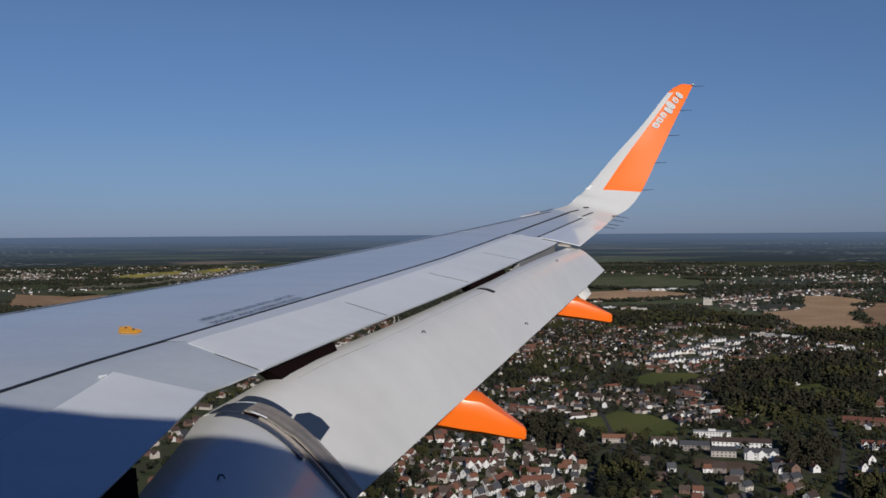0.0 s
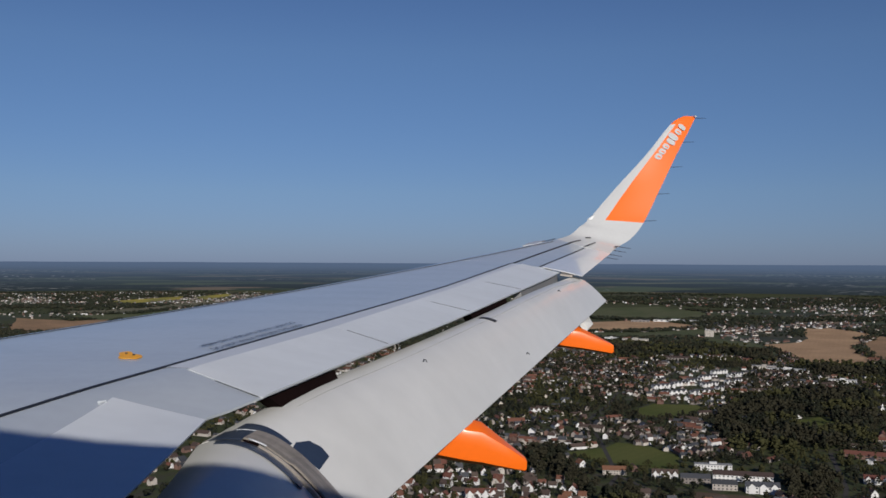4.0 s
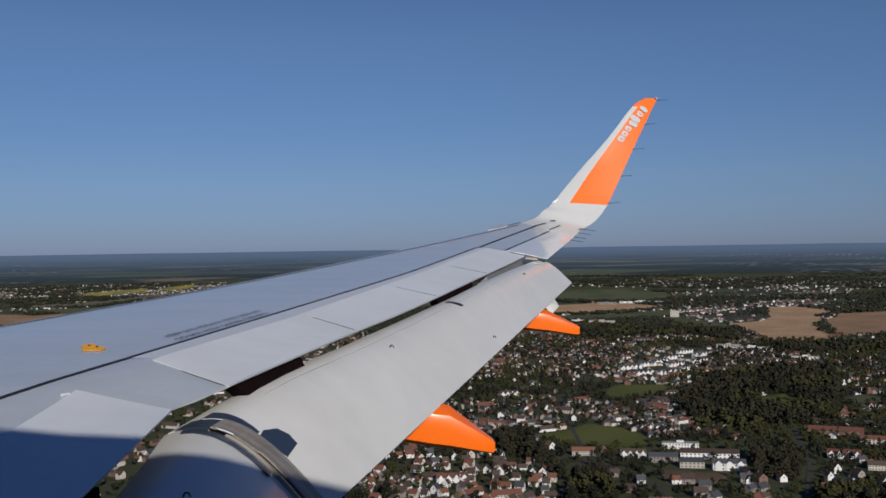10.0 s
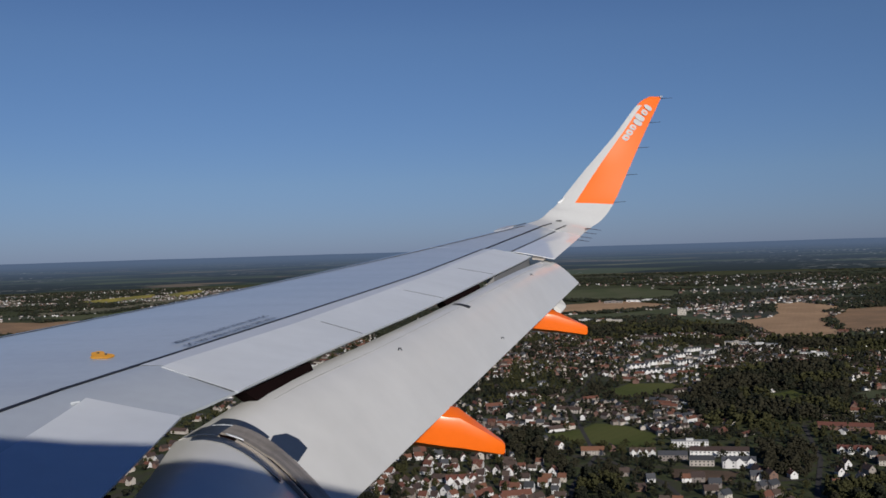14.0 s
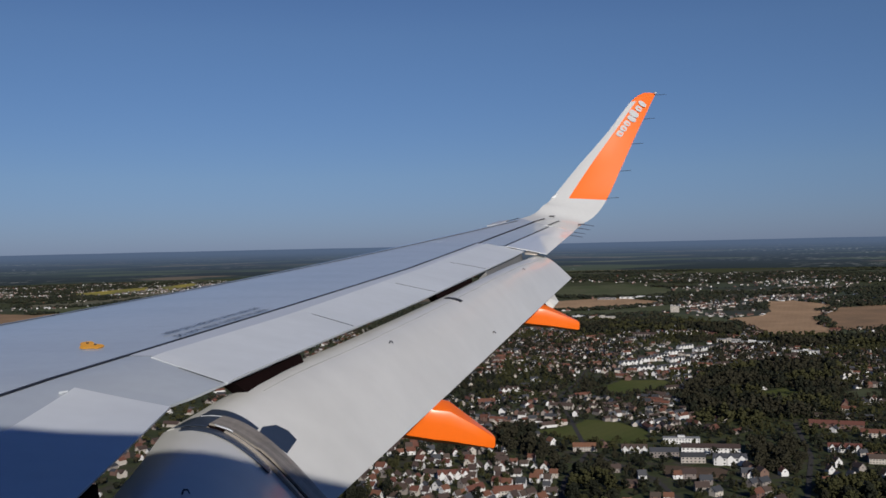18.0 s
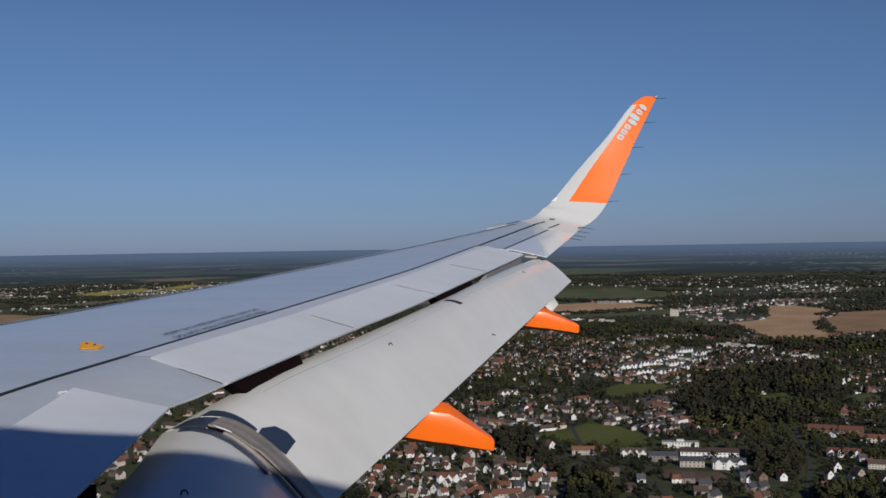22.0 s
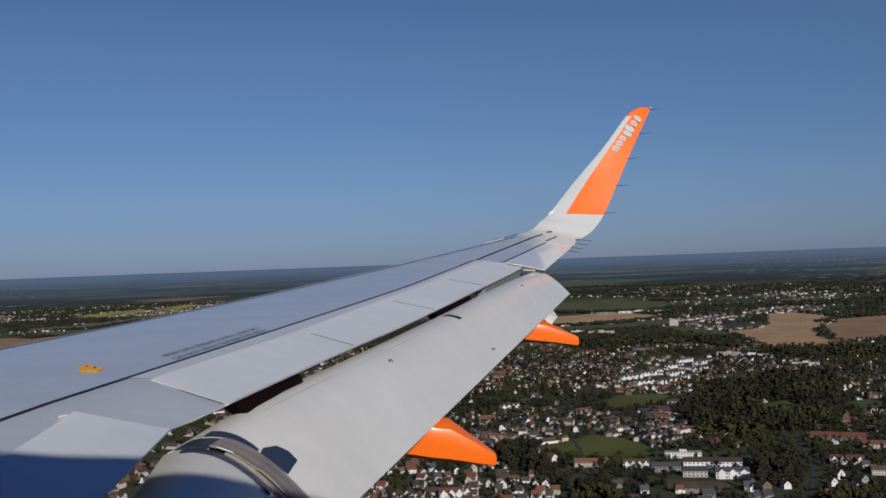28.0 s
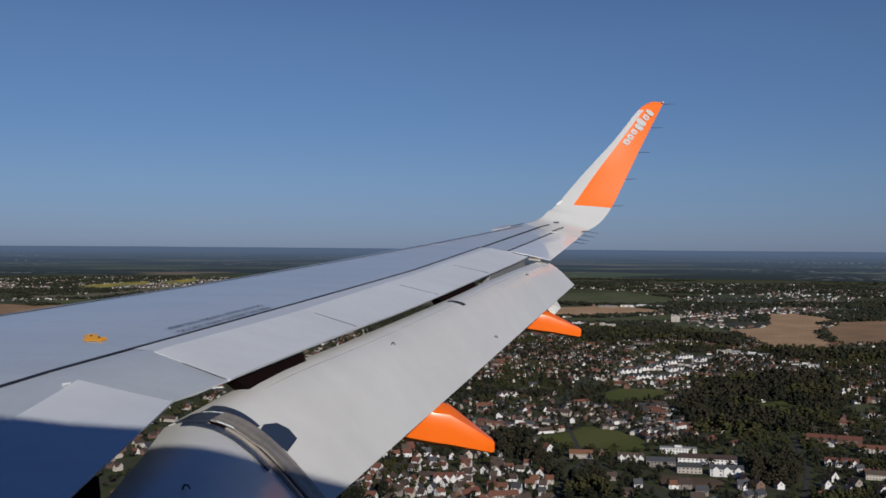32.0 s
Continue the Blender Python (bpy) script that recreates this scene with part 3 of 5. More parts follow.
fin_line("root_joint", 0.0, 0.62, 0.248, 0.30, 0.022)
fin_line("root_joint", 0.0, 0.72, 0.525, 0.56, 0.020)
roots = [fin_at(q, 0.99, 0.0) for q in (3.05, 3.84, 4.67, 5.46, 6.8, 0.9, 0.4)] + [shroud(16.25), shroud(15.75)]
for k, a in enumerate(roots):
    part("static_wick", rod("static_wick", a, a + Vector((0.21, 0.02, 0.012 if k < 5 else -0.03)), 0.005, 0.003, SEAL, 6), fin, "thin dark static wick")
part("tip_light", rod("tip_light", fin_at(6.93, 0.86, -0.02), fin_at(6.97, 1.04, -0.02), 0.018, 0.012, WHITE, 8), fin, "small pale light at the tip")
for q, t in ((0.95, 0.32), (0.7, 0.96)):
    a = fin_at(q, t, -0.02)
    part("drain_slot", slab("drain_slot", [a, a + Vector((0.09, 0.01, 0.004)), a + Vector((0.09, 0.05, 0.012)), a + Vector((0.0, 0.04, 0.010))], 0.006, SEAL), fin)

# markings on the skin
def blob(a):
    return 1 + 0.16 * math.cos(3 * a + 1.0) + 0.1 * math.cos(5 * a)


part("hook_marking", slab("hook_marking", [on_top(4.470 + 0.062 * math.cos(a) * blob(a) - 0.045 * math.sin(a), 7.205 + 0.10 * math.sin(a) * blob(a), 0.006) for a in [k * math.pi / 16 for k in range(32)]], 0.003, YELLOW), airliner, "worn yellow anchor point marking")
for dx, dy in ((-0.028, 0.03), (0.028, -0.01)):
    c = on_top(4.468 + dx, 7.215 + dy, 0.007)
    part("anchor_bolt", rod("anchor_bolt", c, c + Vector((0, 0, 0.006)), 0.008, 0.007, SEAL), airliner)


def stencil(words, p0, p1, size):
    txt = bpy.data.curves.new("warning_text", "FONT")
    txt.body, txt.size, txt.align_x, txt.offset, txt.space_word = words, size, "LEFT", 0.0006, 1.45
    tob = bpy.data.objects.new("warning_text", txt)
    tm = bpy.data.meshes.new_from_object(tob.evaluated_get(bpy.context.evaluated_depsgraph_get()))
    bpy.data.objects.remove(tob)
    tm.materials.append(SEAL)
    wide = max(v.co.x for v in tm.vertices)
    for v in tm.vertices:
        v.co.x *= (p1 - p0).length / wide
    ex = (p1 - p0).normalized()
    mid = (p0 + p1) / 2
    up = ex.cross(on_top(mid.x - 0.1, mid.y) - on_top(mid.x + 0.1, mid.y))
    ey = (up if up.z > 0 else -up).cross(ex).normalized()
    basis = Matrix((ex, ey, ex.cross(ey))).transposed().to_4x4()
    basis.translation = p0
    tm.name = "warning_text"
    part("warning_text", tm, airliner, "black stencilled warning words", m=basis)


stencil("DO NOT WALK OUTSIDE THIS AREA", on_top(4.912, 7.43, 0.010), on_top(5.318, 8.45, 0.010), 0.066)
stencil("DO NOT WALK OUTSIDE THIS AREA", on_top(5.205, 8.545, 0.010), on_top(4.785, 7.53, 0.010), 0.066)

# fuselage with the cabin window that the view goes through
FC, RY, RZ = 0.75, 1.975, 2.07
angs = sorted(set([round(2 * math.pi * k / 56, 4) for k in range(56)] + [round(math.asin((z - FC) / RZ), 4) for z in (0.91, 1.27)]))
xs = [-13.0, -6.0, 0.0, 4.0, 5.2, 6.02, 6.31, 7.0, 8.0, 10.0, 12.0, 15.0, 17.0]


def crown(x, a):
    """The unseen upper half sinks towards the tail, sloped to place its shadow's edge on the wing."""
    return FC + (RZ - 0.13 * (min(max(5.2, x), 6.02) - 6.2) - 0.015 * max(0.0, x - 6.02) if math.sin(a) > 0.4 else RZ) * math.sin(a)


bm = bmesh.new()
grid = [[bm.verts.new((x, RY * math.cos(a), crown(x, a))) for a in angs] for x in xs]
for i in range(len(xs) - 1):
    for j in range(len(angs)):
        k = (j + 1) % len(angs)
        mid = FC + RZ * math.sin((angs[j] + angs[k]) / 2)
        if xs[i] == 6.02 and 0.91 < mid < 1.27 and math.cos(angs[j]) > 0:
            continue
        bm.faces.new((grid[i][j], grid[i][k], grid[i + 1][k], grid[i + 1][j]))
for r in (grid[0], grid[-1]):
    bm.faces.new(r)
bmesh.ops.recalc_face_normals(bm, faces=bm.faces)
bmesh.ops.solidify(bm, geom=list(bm.faces), thickness=0.06)
me = bpy.data.meshes.new("fuselage")
bm.to_mesh(me)
bm.free()
me.materials.append(WHITE)
part("fuselage", me, airliner, "white painted fuselage with a cabin window opening")

# ---------------------------------------------------------------- the land
EX, EY = 6.17, 1.78
R0, R1, A0 = 2950.0, 4850.0, ALT / 2950.0
EDGE = 8600.0                                             # how far off the built land's rim seems
FALL = 1 - R0 / EDGE
rng = random.Random(7)


def true_dist(r):
    """The land keeps its scale out to R0; past that it climbs to the skyline and grows denser with distance."""
    return r if r <= R0 else ALT / (A0 * (1 - FALL * min(1.0, (r - R0) / (R1 - R0))))


def land_z(r):
    if r <= R0:
        return 0.0
    return ALT + 1.0 - r * (ALT + 1.0) / true_dist(r)


def place(x, y):
    """From flat-land metres to the built land: the place and the scale there."""
    dx, dy = x - EX, y - EY
    d = math.hypot(dx, dy)
    if d <= R0:
        return Vector((x, y, 0.0)), 1.0
    r = R0 + (R1 - R0) * (1 - ALT / (A0 * d)) / FALL
    r = min(r, R1 - 20)
    return Vector((EX + dx / d * r, EY + dy / d * r, land_z(r))), r / d


def ground_material():
    m = bpy.data.materials.new("spring_countryside")
    m.use_nodes = True
    nt = m.node_tree
    n, l = nt.nodes, nt.links
    b = n["Principled BSDF"]
    b.inputs["Roughness"].default_value = 0.9
    b.inputs["Specular IOR Level"].default_value = 0.2
    at = n.new("ShaderNodeAttribute")
    at.attribute_name = "flat"

    def tex(kind, scale, detail=4):
        t = n.new(kind)
        t.inputs["Scale"].default_value = scale
        if kind == "ShaderNodeTexNoise":
            t.inputs["Detail"].default_value = detail
        l.new(at.outputs["Vector"], t.inputs["Vector"])
        return t

    def ramp(stops, src, mode="LINEAR"):
        r = n.new("ShaderNodeValToRGB")
        r.color_ramp.interpolation = mode
        e = r.color_ramp.elements
        while len(e) < len(stops):
            e.new(0.5)
        for k, (pos, col) in enumerate(stops):
            e[k].position, e[k].color = pos, (*col, 1)
        l.new(src, r.inputs["Fac"])
        return r

    def mix(fac, a, b2):
        x = n.new("ShaderNodeMix")
        x.data_type = "RGBA"
        l.new(fac, x.inputs["Factor"])
        l.new(a, x.inputs["A"])
        l.new(b2, x.inputs["B"])
        return x.outputs["Result"]

    cells = tex("ShaderNodeTexVoronoi", 1 / 260.0)
    fields = ramp([(0.0, (0.040, 0.047, 0.034)), (0.3, (0.052, 0.064, 0.038)), (0.5, (0.056, 0.054, 0.036)), (0.70, (0.15, 0.115, 0.08)), (0.76, (0.046, 0.056, 0.036)), (0.9, (0.075, 0.08, 0.05))], cells.outputs["Color"], "CONSTANT")
    soft = tex("ShaderNodeTexNoise", 1 / 24.0)
    lawn = ramp([(0.35, (0.026, 0.031, 0.012)), (0.5, (0.052, 0.062, 0.022)), (0.6, (0.048, 0.046, 0.028)), (0.72, (0.066, 0.059, 0.047))], soft.outputs["Fac"])
    wide = tex("ShaderNodeTexNoise", 1 / 900.0, 3)
    town = ramp([(0.46, (0, 0, 0)), (0.54, (1, 1, 1))], wide.outputs["Fac"])
    far = n.new("ShaderNodeVectorMath")
    far.operation = "LENGTH"
    l.new(at.outputs["Vector"], far.inputs[0])
    near = n.new("ShaderNodeMapRange")
    near.inputs["From Min"].default_value, near.inputs["From Max"].default_value = 2500, 3400
    l.new(far.outputs["Value"], near.inputs["Value"])
    both = n.new("ShaderNodeMath")
    both.operation = "MULTIPLY"
    l.new(town.outputs["Color"], both.inputs[0])
    l.new(near.outputs["Result"], both.inputs[1])
    col = mix(both.outputs[0], lawn.outputs["Color"], fields.outputs["Color"])
    l.new(col, b.inputs["Base Color"])
    return m


def add_ground():
    rs = [0, 60, 150, 300, 450, 600, 800, 1000, 1300, 1600, 1900, 2300, R0] + [R0 + (R1 - R0) * k / 50 for k in range(1, 51)]
    seg = 180
    verts, flat = [(EX, EY, 0.0)], [(0.0, 0.0, 0.0)]
    for r in rs[1:]:
        d = true_dist(r)
        for k in range(seg):
            a = 2 * math.pi * k / seg
            verts.append((EX + r * math.cos(a), EY + r * math.sin(a), land_z(r)))
            flat.append((d * math.cos(a), d * math.sin(a), 0.0))
    faces = [(0, 1 + k, 1 + (k + 1) % seg) for k in range(seg)]
    for i in range(len(rs) - 2):
        for k in range(seg):
            q = (k + 1) % seg
            faces.append((1 + i * seg + k, 1 + i * seg + seg + k, 1 + i * seg + seg + q, 1 + i * seg + q))
    me = mesh("ground", verts, faces, ground_material(), smooth=True)
    at = me.attributes.new("flat", "FLOAT_VECTOR", "POINT")
    at.data.foreach_set("vector", [c for v in flat for c in v])
    return tagged(new("ground", me), "patchwork of fields, lawns and woodland floor reaching the skyline", "ground", kind="structure")


add_ground()


def backdrop_material():
    """The distance past the built land: woods, fields and towns laid out on the flat; it glows, with blue haze painted
    in towards the skyline.
    """
    m = bpy.data.materials.new("painted_haze_distance")
    m.use_nodes = True
    n, l = m.node_tree.nodes, m.node_tree.links
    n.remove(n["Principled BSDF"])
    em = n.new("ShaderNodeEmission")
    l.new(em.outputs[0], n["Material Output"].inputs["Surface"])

    def calc(op, a, b=None):
        q = n.new("ShaderNodeMath")
        q.operation = op
        for k, v in enumerate((a, b)):
            if v is None:
                continue
            if isinstance(v, (int, float)):
                q.inputs[k].default_value = v
            else:
                l.new(v, q.inputs[k])
        return q.outputs[0]

    def remap(v, lo, hi, to_lo=0.0, to_hi=1.0):
        q = n.new("ShaderNodeMapRange")
        for k, x in (("From Min", lo), ("From Max", hi), ("To Min", to_lo), ("To Max", to_hi)):
            q.inputs[k].default_value = x
        l.new(v, q.inputs["Value"])
        return q.outputs["Result"]

    def mix(f, a, b):
        q = n.new("ShaderNodeMix")
        q.data_type = "RGBA"
        l.new(f, q.inputs["Factor"])
        for key, v in (("A", a), ("B", b)):
            if isinstance(v, tuple):
                q.inputs[key].default_value = (*v, 1)
            else:
                l.new(v, q.inputs[key])
        return q.outputs["Result"]

    tc, sep, flat = n.new("ShaderNodeTexCoord"), n.new("ShaderNodeSeparateXYZ"), n.new("ShaderNodeVectorMath")
    l.new(tc.outputs["Object"], sep.inputs[0])
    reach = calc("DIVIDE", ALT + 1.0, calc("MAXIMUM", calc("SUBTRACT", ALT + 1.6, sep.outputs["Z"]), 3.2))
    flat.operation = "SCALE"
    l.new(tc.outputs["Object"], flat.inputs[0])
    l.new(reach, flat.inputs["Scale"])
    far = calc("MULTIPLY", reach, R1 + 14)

    def tex(kind, scale, detail=3):
        t = n.new(kind)
        t.inputs["Scale"].default_value = scale
        if kind == "ShaderNodeTexNoise":
            t.inputs["Detail"].default_value = detail
        mp = n.new("ShaderNodeMapping")
        mp.inputs["Scale"].default_value = (1, 1, 0)
        l.new(flat.outputs[0], mp.inputs["Vector"])
        l.new(mp.outputs[0], t.inputs["Vector"])
        return t

    ramp = n.new("ShaderNodeValToRGB")
    ramp.color_ramp.interpolation = "CONSTANT"
    e = ramp.color_ramp.elements
    e[0].color, e[1].position, e[1].color = (0.030, 0.038, 0.022, 1), 0.9, (0.095, 0.098, 0.060, 1)
    for pos, c in ((0.35, (0.056, 0.068, 0.036)), (0.58, (0.125, 0.095, 0.066)), (0.7, (0.042, 0.050, 0.030))):
        e.new(pos).color = (*c, 1)
    l.new(tex("ShaderNodeTexVoronoi", 1 / 820.0).outputs["Color"], ramp.inputs["Fac"])
    land = mix(remap(tex("ShaderNodeTexNoise", 1 / 2600.0, 5).outputs["Fac"], 0.46, 0.51), ramp.outputs["Color"], (0.019, 0.023, 0.017))
    dots = remap(tex("ShaderNodeTexVoronoi", 1 / 170.0).outputs["Distance"], 0.30, 0.22)
    town = remap(tex("ShaderNodeTexNoise", 1 / 3600.0, 4).outputs["Fac"], 0.54, 0.60)
    land = mix(calc("MULTIPLY", dots, calc("MULTIPLY", town, 0.45)), land, (0.48, 0.47, 0.46))
    walls, squash = n.new("ShaderNodeTexVoronoi"), n.new("ShaderNodeMapping")
    squash.inputs["Scale"].default_value = (0.04, 0.04, 0.30)
    walls.inputs["Scale"].default_value = 1.0
    l.new(tc.outputs["Object"], squash.inputs["Vector"])
    l.new(squash.outputs[0], walls.inputs["Vector"])
    city = remap(tex("ShaderNodeTexNoise", 1 / 6500.0, 4).outputs["Fac"], 0.56, 0.63)
    # painted haze: the glowing colour turns blue-grey with distance
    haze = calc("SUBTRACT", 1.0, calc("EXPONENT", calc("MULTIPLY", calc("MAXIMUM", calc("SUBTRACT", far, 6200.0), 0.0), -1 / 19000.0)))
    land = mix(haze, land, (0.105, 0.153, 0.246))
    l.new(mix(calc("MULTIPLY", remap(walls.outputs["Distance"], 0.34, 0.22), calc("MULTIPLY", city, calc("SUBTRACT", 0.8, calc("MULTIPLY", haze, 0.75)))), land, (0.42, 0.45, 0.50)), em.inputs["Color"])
    return m


def add_backdrop():
    verts, faces, seg = [], [], 720
    for k in range(seg):
        a = 2 * math.pi * k / seg
        c, s = math.cos(a), math.sin(a)
        hill = 1.6 * noise.noise((6 * c, 6 * s, 0.3)) + 1.0 * noise.noise((22 * c, 22 * s, 0.9))
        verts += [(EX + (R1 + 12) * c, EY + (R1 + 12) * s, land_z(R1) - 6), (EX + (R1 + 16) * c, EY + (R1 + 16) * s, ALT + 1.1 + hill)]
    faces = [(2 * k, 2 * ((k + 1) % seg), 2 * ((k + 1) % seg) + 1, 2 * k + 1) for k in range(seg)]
    return tagged(new("backdrop", mesh("backdrop", verts, faces, backdrop_material(), smooth=True)), "glowing backdrop of distance with painted blue haze along the skyline", "distance", kind="structure")


add_backdrop()


def inside(x, y, poly):
    hit = False
    for (ax, ay), (bx, by) in zip(poly, poly[1:] + poly[:1]):
        if (ay > y) != (by > y) and x < (bx - ax) * (y - ay) / (by - ay) + ax:
            hit = not hit
    return hit


def soil(name, color, other, band=0.0, turn=0.0):
    """A field: two tones in large soft patches, worked in faint parallel rows."""
    m = bpy.data.materials.new(name)
    m.use_nodes = True
    n, l = m.node_tree.nodes, m.node_tree.links
    b = n["Principled BSDF"]
    b.inputs["Roughness"].default_value = 0.95
    b.inputs["Specular IOR Level"].default_value = 0.1
    tc, mp = n.new("ShaderNodeTexCoord"), n.new("ShaderNodeMapping")
    mp.inputs["Rotation"].default_value = (0, 0, radians(turn))
    l.new(tc.outputs["Object"], mp.inputs["Vector"])
    big, fine, rows = n.new("ShaderNodeTexNoise"), n.new("ShaderNodeTexNoise"), n.new("ShaderNodeTexWave")
    big.inputs["Scale"].default_value, big.inputs["Detail"].default_value = 1 / 110.0, 6
    fine.inputs["Scale"].default_value, fine.inputs["Detail"].default_value = 0.4, 3
    rows.inputs["Scale"].default_value, rows.inputs["Distortion"].default_value = 0.022, 0.6
    for t in (big, fine, rows):
        l.new(mp.outputs[0], t.inputs["Vector"])
    fac = n.new("ShaderNodeMapRange")
    fac.inputs["From Min"].default_value, fac.inputs["From Max"].default_value = 0.36, 0.62
    l.new(big.outputs["Fac"], fac.inputs["Value"])
    mx = n.new("ShaderNodeMix")
    mx.data_type = "RGBA"
    mx.inputs["A"].default_value, mx.inputs["B"].default_value = (*color, 1), (*other, 1)
    l.new(fac.outputs["Result"], mx.inputs["Factor"])
    val, add, hsv = n.new("ShaderNodeMapRange"), n.new("ShaderNodeMath"), n.new("ShaderNodeHueSaturation")
    add.operation = "MULTIPLY_ADD"
    add.inputs[1].default_value = band
    l.new(rows.outputs["Fac"], add.inputs[0])
    l.new(fine.outputs["Fac"], add.inputs[2])
    val.inputs["From Min"].default_value, val.inputs["From Max"].default_value = 0.3, 0.7 + band
    val.inputs["To Min"].default_value, val.inputs["To Max"].default_value = 0.84, 1.14
    l.new(add.outputs[0], val.inputs["Value"])
    l.new(val.outputs["Result"], hsv.inputs["Value"])
    l.new(mx.outputs["Result"], hsv.inputs["Color"])
    l.new(hsv.outputs["Color"], b.inputs["Base Color"])
    return m


TAN, TAN2 = soil("ploughed_tan_soil", (0.43, 0.28, 0.165), (0.34, 0.22, 0.13), 0.06, 25), soil("ploughed_brown_soil", (0.30, 0.19, 0.112), (0.22, 0.145, 0.088), 0.06, -30)
MEADOW, LAWN = soil("meadow_grass", (0.068, 0.082, 0.039), (0.094, 0.098, 0.054), 0.1), soil("mown_grass", (0.070, 0.085, 0.022), (0.10, 0.105, 0.032), 0.1, 40)
RAPE, YARD = soil("flowering_rape", (0.32, 0.26, 0.055), (0.17, 0.165, 0.06), 0.2), soil("sandy_yard", (0.15, 0.10, 0.065), (0.10, 0.07, 0.05))
ASPHALT = mat("asphalt", (0.058, 0.054, 0.05), 0.9, 0, 0.2, 0.05, 1.0, spec=0.1)

STUBBLE = soil("pale_stubble", (0.15, 0.135, 0.095), (0.10, 0.10, 0.068), 0.06, 15)

FIELDS = []


def field(name, label, m, poly):
    FIELDS.append((name, label, m, poly))


field("ploughed_field", "large tan ploughed field edged by dark trees", TAN, [(1074, 2920), (1220, 3008), (1316, 3159), (1493, 3651), (1630, 3699), (1649, 3491), (1637, 3353), (1509, 3188), (1332, 2836), (1237, 2593), (1200, 2476), (1115, 2324), (1049, 2316), (985, 2338), (1035, 2612)])
field("ploughed_field", "brown ploughed field beside the larger tan one", TAN2, [(1422, 2972), (1605, 3268), (1822, 3328), (1972, 3251), (1587, 2617), (1370, 2503), (1248, 2476), (1234, 2518), (1293, 2694)])
field("meadow", "small dark green meadow below the brown field", MEADOW, [(1197, 2442), (1280, 2447), (1186, 2268), (1102, 2267)])
field("meadow", "flat green meadow beyond the suburb", MEADOW, [(881, 5290), (1388, 5492), (1488, 4871), (1319, 4360), (1095, 4231), (747, 4486)])
field("ploughed_field", "narrow tan field strip beside the meadow", TAN, [(689, 3995), (950, 4167), (1062, 4104), (1137, 3760), (877, 3557), (602, 3489)])
field("meadow", "green strip of meadow beside the tan strip", MEADOW, [(568, 3411), (874, 3458), (1097, 3627), (1061, 3338), (824, 3182), (569, 3185)])
field("meadow", "green meadow between hedges and the tan field", MEADOW, [(968, 3202), (1074, 2969), (1011, 2602), (945, 2707), (908, 2942)])
field("playing_field", "mown green playing field between the houses", LAWN, [(191, 1243), (252, 1279), (284, 1319), (318, 1291), (345, 1225), (318, 1147), (278, 1161), (229, 1202)])
field("lawn", "pale green lawn beside the white estate", LAWN, [(365, 1603), (425, 1686), (498, 1667), (499, 1611), (410, 1529), (371, 1545)])
field("clearing", "grassy clearing inside the wood", LAWN, [(602, 1497), (662, 1538), (668, 1475), (611, 1399), (583, 1427)])
field("schoolyard", "sandy brown schoolyard", YARD, [(303, 1037), (374, 1008), (354, 971), (296, 981)])
field("meadow", "grass strip between house rows", MEADOW, [(718, 1463), (788, 1508), (803, 1467), (742, 1401)])
field("rape_field", "bright yellow flowering rape field", RAPE, [(-1970, 6009), (-1890, 6326), (-1734, 6904), (-1621, 6395), (-1769, 5697)])
field("rape_field", "bright yellow flowering rape field", RAPE, [(-1630, 6743), (-1548, 7491), (-1426, 7185), (-1459, 6373)])
field("stubble_field", "pale grey-green field strip by the far town", STUBBLE, [(-1813, 4774), (-1540, 4868), (-1376, 6010), (-1237, 5854), (-1440, 4639), (-1672, 4541)])
field("meadow", "green strip of meadow by the far town", MEADOW, [(-1604, 4355), (-1363, 4559), (-1210, 5568), (-1135, 5525), (-1199, 4174), (-1400, 4056)])
field("ploughed_field", "dark brown field by the far road", TAN2, [(-1489, 3407), (-1781, 4186), (-1469, 3988), (-1314, 4154), (-1267, 3671), (-1307, 3340)])


def add_field(name, label, m, poly):
    cx, cy = sum(p[0] for p in poly) / len(poly), sum(p[1] for p in poly) / len(poly)
    pts = []
    n = len(poly)
    for i in range(n):
        (ax, ay), (bx, by) = poly[i], poly[(i + 1) % n]
        for k in range(6):
            t = k / 6
            w = 1 + 0.03 * math.sin(7 * t + i * 2.3)
            pts.append((cx + (lerp(ax, bx, t) - cx) * w, cy + (lerp(ay, by, t) - cy) * w))
    verts, faces, q = [], [], len(pts)
    for s in (0.0, 0.35, 0.7, 1.0):
        for x, y in pts:
            p, k = place(lerp(cx, x, s), lerp(cy, y, s))
            verts.append(p + Vector((0, 0, 0.9 if k < 1 else 0.25)))
    low = [v - Vector((0, 0, 1.2)) for v in verts[3 * q:]]
    verts += low
    for i in range(4):
        for k in range(q):
            j = (k + 1) % q
            faces.append((i * q + k, i * q + j, i * q + q + j, i * q + q + k))
    faces.append(tuple(range(q)))
    me = mesh(name, verts, faces, m)
    bm = bmesh.new()
    bm.from_mesh(me)
    bmesh.ops.remove_doubles(bm, verts=bm.verts, dist=0.001)
    bmesh.ops.recalc_face_normals(bm, faces=bm.faces)
    bm.to_mesh(me)
    bm.free()
    return tagged(new(name, me), label, "field", kind="structure")


for f in FIELDS:
    add_field(*f)

